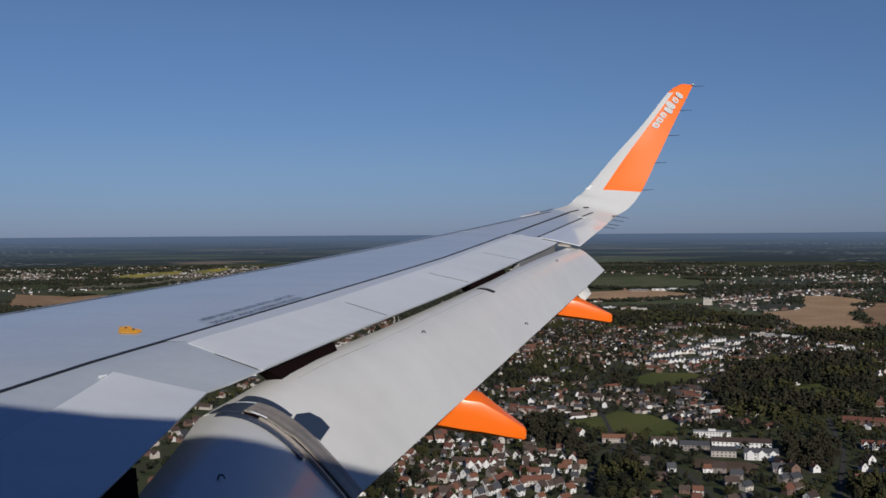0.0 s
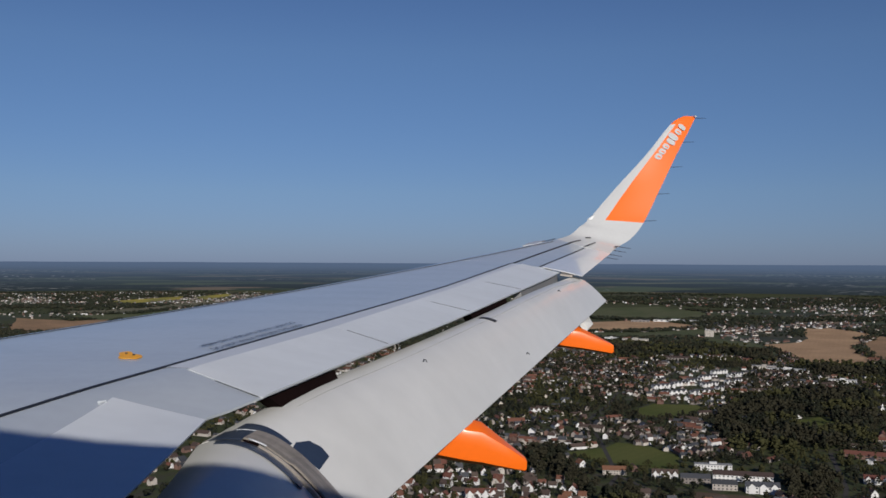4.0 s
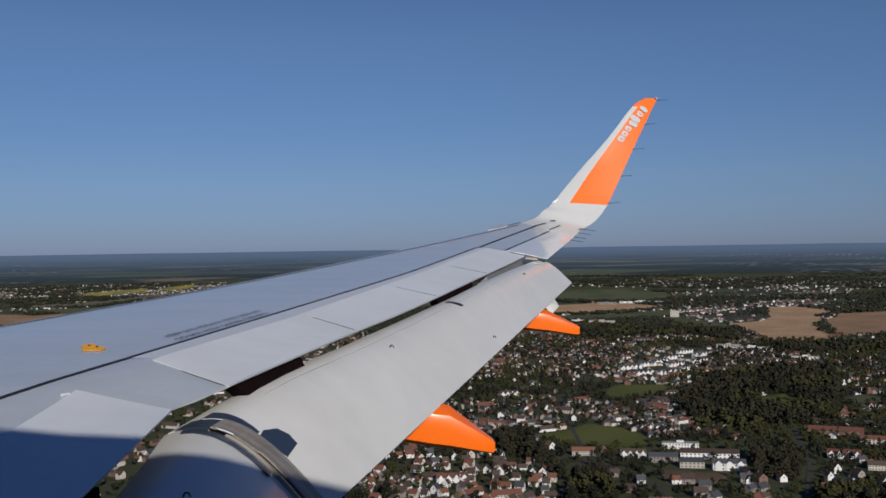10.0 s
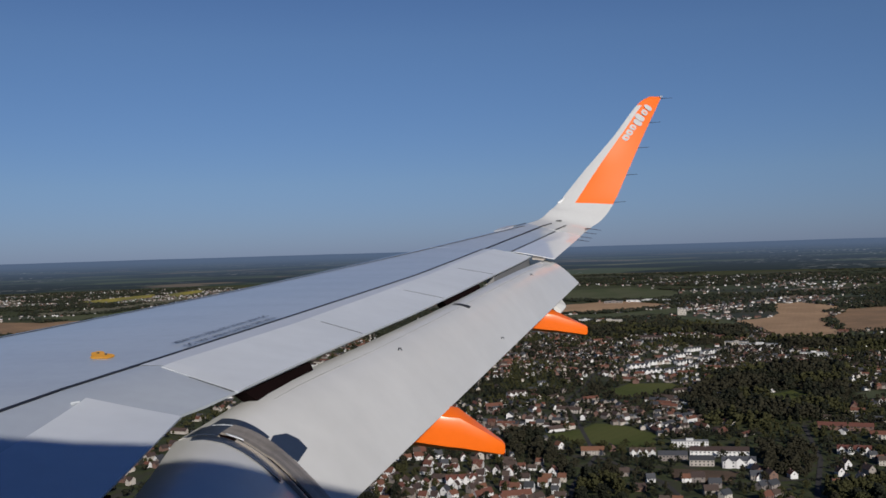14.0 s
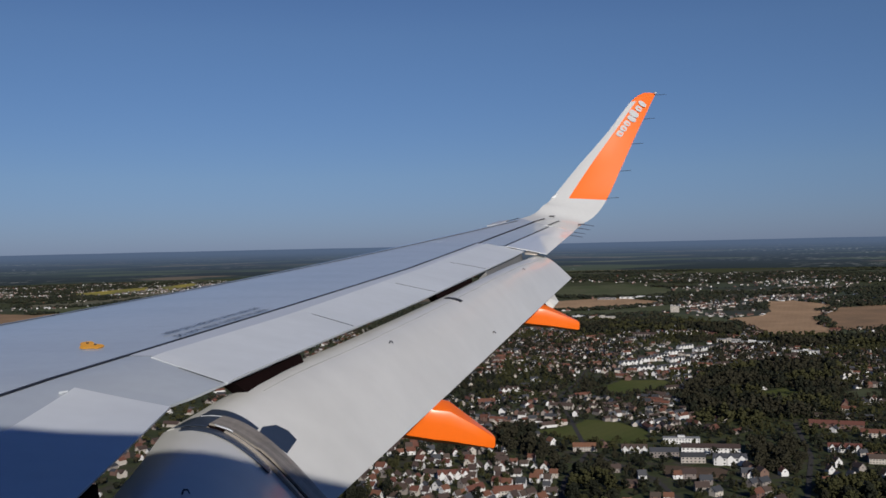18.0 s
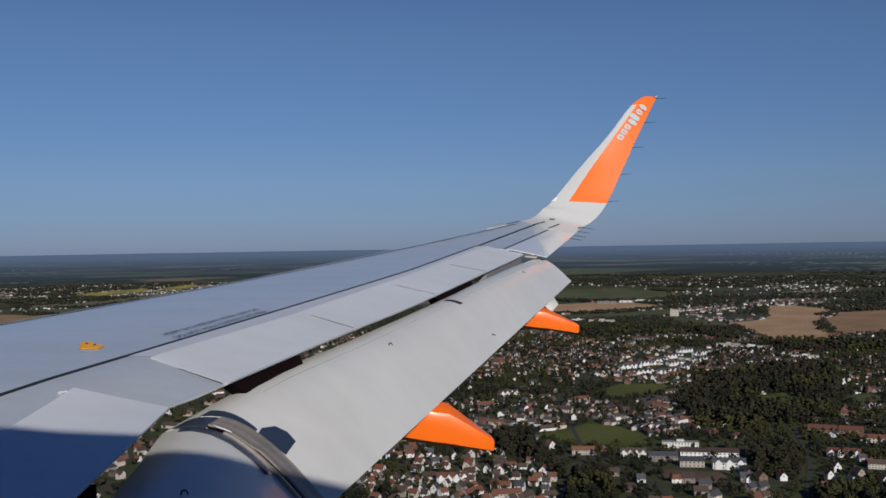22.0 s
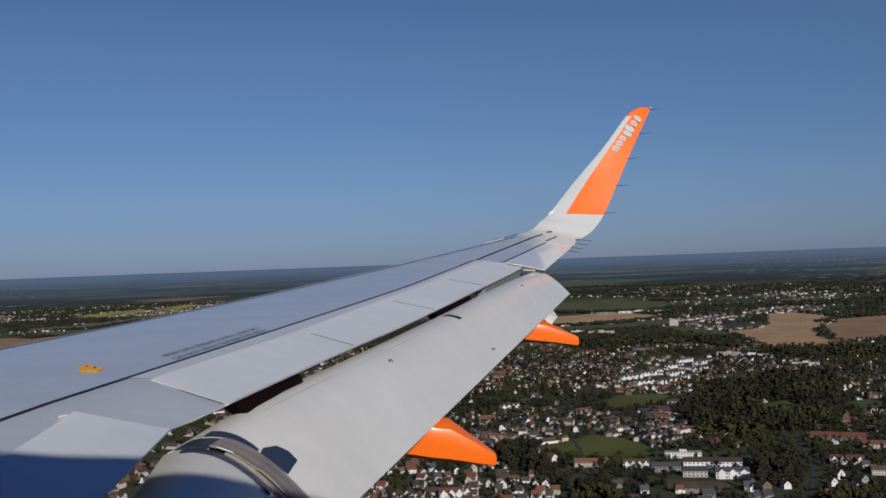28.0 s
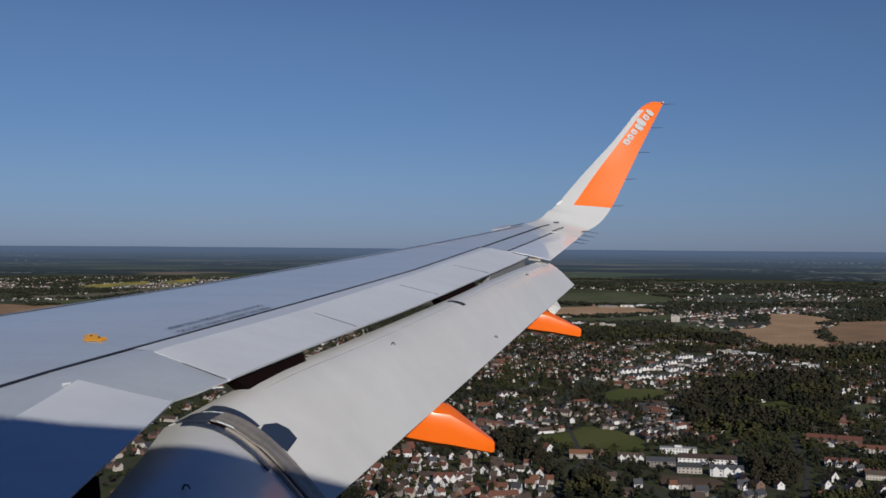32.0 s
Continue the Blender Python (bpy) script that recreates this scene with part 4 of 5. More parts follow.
ROADS = []
ROADS.append([(551, 1243), (486, 1053), (377, 828)])
ROADS.append([(551, 1243), (612, 1247), (659, 1205), (696, 1174)])
ROADS.append([(156, 862), (187, 984), (239, 1113), (258, 1312), (274, 1508), (339, 1671), (389, 1830), (441, 1860)])
ROADS.append([(239, 1113), (282, 976), (281, 843)])
ROADS.append([(129, 1601), (197, 1525), (274, 1508)])
ROADS.append([(441, 1860), (681, 2351), (842, 2268), (896, 2034), (1031, 1885)])
ROADS.append([(-1717, 4521), (-1394, 4574), (-1220, 5774)])


def add_road(pts, w=5.5):
    verts, faces, line = [], [], []
    for (ax, ay), (bx, by) in zip(pts, pts[1:]):
        for k in range(8):
            line.append((lerp(ax, bx, k / 8), lerp(ay, by, k / 8)))
    line.append(pts[-1])
    for i, (x, y) in enumerate(line):
        a, b = line[max(0, i - 1)], line[min(len(line) - 1, i + 1)]
        dx, dy = b[0] - a[0], b[1] - a[1]
        L = math.hypot(dx, dy)
        for s in (-1, 1):
            p, k = place(x - dy / L * w / 2 * s, y + dx / L * w / 2 * s)
            verts.append(p + Vector((0, 0, 0.35 if k == 1 else 1.2)))
    for i in range(len(line) - 1):
        faces.append((2 * i, 2 * i + 1, 2 * i + 3, 2 * i + 2))
    me = mesh("road", verts, faces, ASPHALT)
    return tagged(new("road", me), "grey asphalt road between houses and trees", "road", kind="structure")


for r in ROADS:
    add_road(r)

# ---------------------------------------------------------------- houses
WALLS = [mat("white_render", (0.62, 0.61, 0.60), 0.8, 0, 0.05, 0.5, 6, obj=0.08, island=0.08), mat("cream_render", (0.42, 0.38, 0.335), 0.85, 0, 0.06, 0.5, 6, obj=0.12, island=0.12),
         mat("red_brick", (0.15, 0.088, 0.068), 0.85, 0, 0.12, 0.6, 9, obj=0.2, island=0.2), mat("grey_brick", (0.23, 0.20, 0.18), 0.85, 0, 0.1, 0.6, 9, obj=0.2, island=0.2)]
ROOFS = [mat("orange_clay_tiles", (0.125, 0.049, 0.030), 0.85, 0, 0.15, 0.7, 8, obj=0.2, island=0.2), mat("brown_tiles", (0.054, 0.035, 0.028), 0.8, 0, 0.15, 0.7, 8, obj=0.25, island=0.25),
         mat("slate", (0.046, 0.048, 0.054), 0.65, 0, 0.12, 0.7, 8, obj=0.25, island=0.25)]
GLASS = mat("window_glass", (0.03, 0.035, 0.045), 0.1, 0, 0.1)
FLATROOF = mat("flat_grey_roof", (0.22, 0.22, 0.22), 0.8, 0, 0.12, 0.3, 4)
WN, RN = ["white rendered", "cream rendered", "red brick", "grey brick"], ["orange clay tiled", "brown tiled", "dark slate"]


def house_shell(w, d, h, rise):
    """The walls with their two gables."""
    x, y = w / 2, d / 2
    v = [(-x, -y, -0.5), (x, -y, -0.5), (x, y, -0.5), (-x, y, -0.5), (-x, -y, h), (x, -y, h), (x, y, h), (-x, y, h), (-x, 0, h + rise), (x, 0, h + rise)]
    return v, [(0, 1, 5, 4), (2, 3, 7, 6), (1, 2, 6, 9, 5), (3, 0, 4, 8, 7), (3, 2, 1, 0)]


def roof_shell(w, d, h, rise, over=0.45, t=0.22):
    x, y = w / 2 + over, d / 2 + over
    drop = over * rise / (d / 2)
    v = [(-x, -y, h - drop), (x, -y, h - drop), (x, 0, h + rise), (-x, 0, h + rise), (x, y, h - drop), (-x, y, h - drop)]
    v += [(a, b, c + t) for a, b, c in v]
    return v, [(6, 7, 8, 9), (9, 8, 10, 11), (0, 3, 2, 1), (3, 5, 4, 2), (0, 1, 7, 6), (4, 5, 11, 10), (1, 2, 8, 7), (2, 4, 10, 8), (0, 6, 9, 3), (3, 9, 11, 5)]


def box(w, d, h, z=0.0, x=0.0, y=0.0):
    v = [(x + sx * w / 2, y + sy * d / 2, z + sz * h) for sz in (0, 1) for sx, sy in ((-1, -1), (1, -1), (1, 1), (-1, 1))]
    return v, [(3, 2, 1, 0), (4, 5, 6, 7), (0, 1, 5, 4), (1, 2, 6, 5), (2, 3, 7, 6), (3, 0, 4, 7)]


WIN = mesh("window", *box(1.3, 0.12, 1.4), GLASS)
DOOR = mesh("door", *box(1.1, 0.12, 2.1), ROOFS[1])
STACK = mesh("chimney", *box(0.8, 0.8, 2.2), WALLS[2])


def house_model(w, d, h, rise, wall, roof):
    ob = thing("house", f"{WN[wall]} house with a {RN[roof]} gable roof among trees", "house", "suburban houses")
    part("wall_shell", mesh("wall_shell", *house_shell(w, d, h, rise), WALLS[wall]), ob)
    part("roof", mesh("roof", *roof_shell(w, d, h, rise), ROOFS[roof]), ob)
    part("chimney", STACK, ob, m=pose(w * 0.28, d * 0.1, h + rise - 1.2))
    for sx in (-0.3, 0.3):
        part("window", WIN, ob, m=pose(sx * w, -d / 2, 3.4))
    part("window", WIN, ob, m=pose(-0.3 * w, -d / 2, 0.8))
    part("window", WIN, ob, m=pose(-w / 2, 0, h - 0.6, 0, 0, 90))
    part("window", WIN, ob, m=pose(w / 2, 0, h - 0.6, 0, 0, 90))
    part("door", DOOR, ob, m=pose(0.12 * w, -d / 2, 0))
    return ob


MODELS = [house_model(w, d, h, r, a, b) for w, d, h, r, a, b in (
    (11, 8.5, 5.2, 4.2, 0, 0), (9, 8, 5.4, 4.6, 0, 2), (12, 9, 3.4, 4.4, 0, 1), (10, 8, 5.6, 3.8, 2, 0), (13, 9, 5.4, 4.2, 2, 1), (9.5, 9, 5.8, 4.2, 1, 0),
    (11, 8, 5.0, 4.0, 1, 2), (14, 9, 5.6, 4.6, 3, 1), (8.5, 8, 5.6, 4.8, 0, 1), (12, 8.5, 5.4, 4.0, 3, 2))]
WOODS = []
WOODS.append([(457, 1466), (599, 1733), (714, 1831), (885, 1801), (723, 1462), (589, 1265), (497, 1254), (426, 1256)])
WOODS.append([(2128, 6625), (3514, 6184), (2178, 3834), (1668, 3898), (1524, 3716), (1321, 3157), (1231, 3057), (1131, 3101), (1603, 4469)])
WOODS.append([(562, 2943), (737, 2918), (1010, 2722), (897, 2338), (851, 2551), (679, 2561), (502, 2473)])
WOODS.append([(150, 1251), (185, 1256), (189, 1138), (200, 1020), (242, 983), (217, 862), (171, 870), (187, 984), (164, 1111), (129, 1159)])
WOODS.append([(430, 1087), (501, 1106), (448, 975), (392, 980)])
WOODS.append([(434, 920), (537, 926), (472, 814), (385, 827)])
WOODS.append([(-5200, 7000), (-4600, 8000), (-3100, 8300), (-2810, 7900), (-3487, 7200)])
WOODS.append([(933, 2356), (1100, 2268), (1233, 2252), (1144, 2089), (938, 2130)])
WOODS.append([(-53, 1012), (8, 952), (2, 868), (-67, 878)])
RED_ESTATE = [(-33, 1172), (127, 1149), (189, 992), (169, 860), (-79, 899)]
WHITE_ESTATE = [(451, 1903), (648, 2236), (769, 2264), (798, 2187), (648, 1945), (489, 1762)]
SCHOOL = [(335, 1208), (461, 1147), (404, 1006), (284, 1027)]
OPEN = [f[3] for f in FIELDS]


def near_road(x, y, gap):
    for r in ROADS:
        for (ax, ay), (bx, by) in zip(r, r[1:]):
            dx, dy = bx - ax, by - ay
            t = max(0, min(1, ((x - ax) * dx + (y - ay) * dy) / (dx * dx + dy * dy)))
            if math.hypot(x - ax - t * dx, y - ay - t * dy) < gap:
                return True
    return False


def in_view(x, y, lo=-34, hi=36):
    return lo < math.degrees(math.atan2(x - EX, y - EY)) < hi


def built_up(x, y):
    """How closely the land is built on here, 0 to 1."""
    if any(inside(x, y, p) for p in OPEN) or inside(x, y, SCHOOL):
        return 0.0
    if inside(x, y, WHITE_ESTATE):
        return 0.25
    if inside(x, y, RED_ESTATE):
        return 0.66
    if any(inside(x, y, p) for p in WOODS):
        return 0.04
    v = noise.noise((x / 300, y / 300, 3.1))
    d = math.hypot(x, y)
    full = 0.80 if d < 1400 else 0.52 if d < 2300 else 0.5 if d < 2800 else 0.2
    return max(0.20 if d < 1400 else 0.07 if d < 2300 else 0.03, min(full, 0.60 + 1.9 * v)) * (0.5 if y < 1500 and x > 0.36 * y else 0.8 if x > 0.42 * y else 1.0)


# streets: each district has its own direction, with rows of houses along it
DISTRICT = 170.0
centres = {}
for i in range(-14, 18):
    for j in range(3, 22):
        centres[i, j] = (i * DISTRICT + rng.uniform(-60, 60), j * DISTRICT + rng.uniform(-60, 60), rng.uniform(-40, 40), rng.uniform(22, 31))
sites = []
for (i, j), (cx, cy, turn, gap) in centres.items():
    if not in_view(cx, cy, -40, 42):
        continue
    ca, sa = math.cos(radians(turn)), math.sin(radians(turn))
    for u in range(-7, 8):
        side = 0 if rng.random() < 0.66 else 90
        for v in range(-15, 16):
            a, b = v * 12.5 + rng.uniform(-3, 3), u * gap + rng.uniform(-3.5, 3.5)
            x, y = cx + ca * a - sa * b, cy + sa * a + ca * b
            best = min(math.hypot(x - o[0], y - o[1]) for o in (centres.get((i + p, j + q)) for p in (-1, 0, 1) for q in (-1, 0, 1)) if o)
            if best < math.hypot(x - cx, y - cy) - 0.01 or y < 780 or not in_view(x, y) or near_road(x, y, 9) or (x < -60 - 0.03 * y and y < 2500 and rng.random() < 0.6):
                continue
            if rng.random() < built_up(x, y):
                sites.append((math.hypot(x, y) + (900 if x < -60 - 0.01 * y else 0), x, y, turn + side + rng.uniform(-5, 5)))
streets = []
for (i, j), (cx, cy, turn, gap) in centres.items():
    if not in_view(cx, cy, -8, 36) or math.hypot(cx, cy) > 1900:
        continue
    ca, sa = math.cos(radians(turn)), math.sin(radians(turn))
    for u in range(-6, 7, 2):
        run = []
        for v in range(-12, 14):
            a, b = v * 15.0, (u + 0.5) * gap
            x, y = cx + ca * a - sa * b, cy + sa * a + ca * b
            best = min(math.hypot(x - o[0], y - o[1]) for o in (centres.get((i + p, j + q)) for p in (-1, 0, 1) for q in (-1, 0, 1)) if o)
            if v < 13 and best > math.hypot(x - cx, y - cy) - 0.01 and y > 790 and built_up(x, y) > 0.2:
                run.append((x, y))
                continue
            if len(run) > 3:
                streets.append([run[0], run[-1]])
            run = []
for r in streets:
    add_road(r, 4.2)
ROADS += streets
sites.sort()
HOUSE_AT = [(x, y) for _, x, y, _ in sites]


def model_for(x, y):
    if inside(x, y, RED_ESTATE):
        return rng.choice((0, 0, 0, 8, 8, 1, 2, 5, 7))
    return rng.choice((0, 1, 2, 3, 3, 4, 4, 5, 5, 6, 6, 7, 7, 8, 9, 9))


class Heap:
    """Gathers many small pieces into one mesh."""

    def __init__(self):
        self.v, self.f, self.m = [], [], []

    def add(self, verts, faces, index, m):
        n = len(self.v)
        self.v += [m @ Vector(p) for p in verts]
        self.f += [tuple(n + k for k in f) for f in faces]
        self.m += [index] * len(faces)

    def made(self, name, mats, label, category, smooth=False):
        return tagged(new(name, mesh(name, self.v, self.f, mats, self.m, smooth)), label, category, kind="stuff")


heap = Heap()
used = set()
for n, (d, x, y, turn) in enumerate(sites):
    p, k = place(x, y)
    m = Matrix.Translation(p) @ pose(0, 0, 0, 0, 0, turn) @ Matrix.Scale(k * (rng.uniform(0.78, 1.08) if d < 1300 else rng.uniform(0.74, 1.04)), 4)
    c = model_for(x, y)
    if n < 290:
        if c in used:
            ob = copy_thing(MODELS[c], m)
        else:
            ob = MODELS[c]
            used.add(c)
        ob.matrix_basis = m
        continue
    w, dd, h, r = rng.uniform(8, 14.5), rng.uniform(7, 9), rng.uniform(4, 6), rng.uniform(2.4, 4.2)
    wall, roof = rng.choice((0, 0, 1, 1, 1, 2, 2, 3, 3)), rng.choice((0, 1, 1, 1, 2, 2, 2))
    if rng.random() < 0.16:
        w, roof = rng.uniform(18, 30), rng.choice((0, 0, 1))
    heap.add(*house_shell(w, dd, h, r), wall, m)
    heap.add(*roof_shell(w, dd, h, r), 4 + roof, m)
    if rng.random() < 0.5:
        heap.add(*box(rng.uniform(3, 6), rng.uniform(4, 7), 2.8, 0, w / 2 + rng.uniform(1, 3), rng.uniform(-3, 2)), rng.choice((0, 1, 3)), m)
    if rng.random() < 0.35:
        m2 = m @ pose(rng.uniform(-2, 2), -dd / 2, 0, 0, 0, 90)
        heap.add(*house_shell(5, 5, h - 0.4, 2.4), wall, m2)
        heap.add(*roof_shell(5, 5, h - 0.4, 2.4), 4 + roof, m2)
for c, ob in enumerate(MODELS):
    if c not in used:
        for o in (*ob.children_recursive, ob):
            bpy.data.objects.remove(o)

# far towns: many small houses in clusters
for k in range(88):
    d = 3500 * math.exp(rng.random() ** 1.3 * 0.85)
    a = radians(rng.uniform(-33, 35)) if k < 30 else radians(rng.uniform(-24, -8))
    if k >= 64:
        d, a = rng.uniform(3700, 7000), radians(rng.uniform(6, 34))
    elif k >= 30:
        d = rng.uniform(5200, 8000)
    cx, cy = EX + d * math.sin(a), EY + d * math.cos(a)
    for q in range(rng.randint(20, 60)):
        x, y = cx + rng.gauss(0, 90 + d * 0.022), cy + rng.gauss(0, 40 + d * 0.02)
        if math.hypot(x, y) < 3700 or any(inside(x, y, o) for o in OPEN):
            continue
        p, s = place(x, y)
        m = Matrix.Translation(p) @ pose(0, 0, 0, 0, 0, rng.uniform(0, 180)) @ Matrix.Scale(s * (rng.uniform(0.55, 0.9) if a < 0 else rng.uniform(0.75, 1.1)), 4)
        w, dd, h, r = rng.uniform(9, 16), 9, rng.uniform(4, 7), 4
        heap.add(*house_shell(w, dd, h, r), rng.choice((0, 0, 1, 1, 2, 3, 3)), m)
        heap.add(*roof_shell(w, dd, h, r), 4 + rng.choice((0, 1, 1, 2, 2)), m)
heap.made("distant_houses", WALLS + ROOFS, "hundreds of white and brick houses spread through the suburb", "houses")


# larger buildings
BLOCKS = []


def long_block(name, x, y, w, d, h, rz, wall, roof, floors, bays, label, pitched=True, gables=0):
    BLOCKS.append((x, y, w / 2 + 5, d / 2 + 5, math.cos(radians(rz)), math.sin(radians(rz))))
    p, k = place(x, y)
    ob = thing(name, label, "building", m=Matrix.Translation(p) @ pose(0, 0, 0, 0, 0, rz) @ Matrix.Scale(k, 4))
    part("wall_shell", mesh("wall_shell", *(house_shell(w, d, h, 4) if pitched else box(w, d, h + 0.5, -0.5)), wall), ob)
    if pitched:
        part("roof", mesh("roof", *roof_shell(w, d, h, 4), roof), ob)
    else:
        part("roof", mesh("roof", *box(w + 0.8, d + 0.8, 0.6, h), roof), ob)
        part("plant_room", mesh("plant_room", *box(w * 0.2, d * 0.4, 2.4, h + 0.6), wall), ob)
    big = mesh("window", *box(w / bays * 0.42, 0.16, h / floors * 0.42), GLASS)
    if gables:
        shell, cap = mesh("gable", *house_shell(5.5, w / gables * 0.62, h, 3.4), wall), mesh("gable_roof", *roof_shell(5.5, w / gables * 0.62, h, 3.4), roof)
        for g in range(gables):
            q = part("gable", shell, ob, m=pose(-w / 2 + w * (g + 0.5) / gables, -d / 2 + 1.2, 0, 0, 0, 90))
            part("gable_roof", cap, q)
    for f in range(floors):
        for b in range(bays):
            part("window", big, ob, m=pose(-w / 2 + w * (b + 0.5) / bays, -d / 2, h * (f + 0.28) / floors))
    return ob


long_block("school", 363, 1145, 44, 10, 7, -12, WALLS[0], FLATROOF, 2, 12, "long white school building with a flat roof", False)
long_block("school", 321, 1076, 33, 11, 7, -12, WALLS[3], ROOFS[2], 2, 8, "grey school wing with a slate roof")
long_block("school", 380, 1088, 67, 12, 7, -14, WALLS[0], ROOFS[1], 2, 14, "long white school wing with a brown roof")
long_block("school", 382, 1030, 36, 12, 8, -12, WALLS[0], ROOFS[2], 2, 8, "white school wing with a slate roof", gables=3)
long_block("school", 345, 1046, 27, 11, 7, -12, WALLS[1], ROOFS[2], 2, 6, "cream school wing with a slate roof")
long_block("office", 868, 2195, 95, 20, 7, -22, WALLS[0], FLATROOF, 2, 14, "low white office building with a flat roof", False)
long_block("office", 832, 2250, 56, 18, 8, -22, WALLS[1], FLATROOF, 2, 9, "low cream office building with a flat roof", False)
long_block("office", 901, 1980, 56, 16, 8, -24, WALLS[0], FLATROOF, 2, 9, "low white office building with a flat roof", False)
ROWS = ("white rendered", "cream rendered", "red brick", "grey brick")
for x, y, w, rz, k, c in ((590, 1205, 68, -24, 2, 0), (534, 1070, 37, -20, 0, 0), (546, 1008, 28, -20, 1, 1), (237, 1122, 28, -8, 1, 0), (293, 1104, 30, -10, 0, 1), (612, 1140, 40, -24, 1, 0), (205, 1583, 36, 20, 0, 1), (154, 1470, 27, 8, 2, 0), (262, 1410, 38, -30, 1, 1), (70, 1010, 34, 6, 0, 0), (120, 935, 30, 8, 1, 0)):
    long_block("terrace", x, y, w, 9, 6, rz, WALLS[k], ROOFS[c], 2, 9, f"{ROWS[k]} terrace row with a {RN[c]} roof", gables=4 if k == 0 else 0)
for x, y, w in ((495, 1893, 54), (578, 1978, 52), (633, 2048, 50), (494, 1804, 56), (550, 1812, 64), (606, 1866, 36), (710, 2094, 52), (540, 1935, 48), (600, 1925, 50), (665, 1975, 46), (690, 2150, 50)):
    long_block("terrace", x, y, w, 9, 6, rng.uniform(22, 34), WALLS[0], ROOFS[2], 2, 7, "white rendered terrace row in the estate", gables=5)
long_block("apartment_block", 684, 2970, 82, 14, 15, -16, WALLS[1], FLATROOF, 4, 12, "cream apartment block with a flat roof", False)
long_block("apartment_block", 626, 3060, 44, 14, 12, -16, WALLS[0], FLATROOF, 3, 8, "white apartment block with a flat roof", False)
long_block("apartment_tower", 1010, 3260, 30, 18, 22, -16, WALLS[1], FLATROOF, 7, 7, "tall cream apartment tower with rows of windows", False)
long_block("chapel", 670, 2420, 60, 16, 10, -16, WALLS[3], ROOFS[1], 2, 8, "large grey brick building with a brown roof")
long_block("warehouse", 1120, 4100, 190, 40, 8, -16, WALLS[0], FLATROOF, 1, 8, "long low white warehouse beside fields", False)
long_block("warehouse", 960, 4080, 80, 40, 7, -16, WALLS[3], FLATROOF, 1, 5, "grey warehouse beside fields", False)

# ---------------------------------------------------------------- trees
LEAF = [mat("fresh_leaves", (0.047, 0.047, 0.020), 0.8, 0, 0.25, 0.03, 0.6, spec=0.06, island=0.12, obj=0.2), mat("dark_leaves", (0.021, 0.023, 0.015), 0.8, 0, 0.25, 0.03, 0.6, spec=0.06, island=0.12, obj=0.2),
        mat("budding_twigs", (0.034, 0.032, 0.020), 0.85, 0, 0.25, 0.03, 0.6, spec=0.06, island=0.12, obj=0.2)]
BARK = mat("bark", (0.07, 0.055, 0.042), 0.9, 0, 0.2, 2, 12)
OCT = [Vector(v) for v in ((1, 0, 0), (0, 1, 0), (-1, 0, 0), (0, -1, 0), (0, 0, 1), (0, 0, -1))]
OCF = [(0, 1, 4), (1, 2, 4), (2, 3, 4), (3, 0, 4), (1, 0, 5), (2, 1, 5), (3, 2, 5), (0, 3, 5)]


def crown_clumps(rg, h, w, n, size):
    """Clumps filling an uneven crown."""
    v, f = [], []
    for k in range(n):
        t = rg.random()
        a = rg.uniform(0, 2 * math.pi)
        r = w / 2 * math.sqrt(rg.random()) * (0.45 + 0.75 * math.sin(math.pi * min(1, 0.15 + 0.85 * t))) * (0.8 + 0.3 * math.sin(2 * a + h))
        c = Vector((r * math.cos(a), r * math.sin(a), h * (0.28 + 0.68 * t)))
        s = size * rg.uniform(0.6, 1.35)
        b = len(v)
        tip = Matrix.Rotation(rg.uniform(0, 6.28), 3, Vector((rg.uniform(-1, 1), rg.uniform(-1, 1), rg.uniform(-1, 1))))
        v += [c + tip @ Vector((o.x * s * rg.uniform(0.6, 1.4), o.y * s * rg.uniform(0.6, 1.4), o.z * s * rg.uniform(0.45, 1.0))) for o in OCT]
        f += [tuple(b + i for i in q) for q in OCF]
    return v, f


def trunk_rings(h, r):
    rings = []
    for t in (0, 0.3, 0.6, 0.95):
        rr = r * (1 - 0.75 * t)
        rings.append([Vector((rr * math.cos(a) + 0.1 * math.sin(5 * t), rr * math.sin(a), h * 0.75 * t - 0.3 * (t == 0))) for a in [k * math.pi / 3 for k in range(6)]])
    return rings


def tree_model(k):
    rg = random.Random(100 + k)
    h, w = (13, 11, 16, 9, 14, 12, 18, 10)[k], (9, 9, 11, 7, 8, 10, 12, 8)[k]
    kind = (0, 1, 1, 0, 2, 2, 1, 0)[k]
    ob = thing("tree", ("broad tree in fresh yellow-green leaf", "dark green leafy tree", "bare brownish tree coming into bud")[kind], "tree", "suburban trees")
    trunk = part("trunk", loft("trunk", trunk_rings(h, 0.35), BARK), ob)
    for q in range(4):
        a = rg.uniform(0, 6.28)
        part("limb", rod("limb", (0, 0, h * (0.3 + 0.1 * q)), (w * 0.3 * math.cos(a), w * 0.3 * math.sin(a), h * (0.5 + 0.1 * q)), 0.14, 0.05, BARK, 5), trunk)
    v, f = crown_clumps(rg, h, w, 190, w * 0.082)
    part("crown", mesh("crown", v, f, LEAF[kind], smooth=True), ob)
    return ob


def near_edge(x, y, gap):
    for poly in OPEN[:9]:
        for (ax, ay), (bx, by) in zip(poly, poly[1:] + poly[:1]):
            dx, dy = bx - ax, by - ay
            t = max(0, min(1, ((x - ax) * dx + (y - ay) * dy) / (dx * dx + dy * dy)))
            if math.hypot(x - ax - t * dx, y - ay - t * dy) < gap:
                return True
    return False


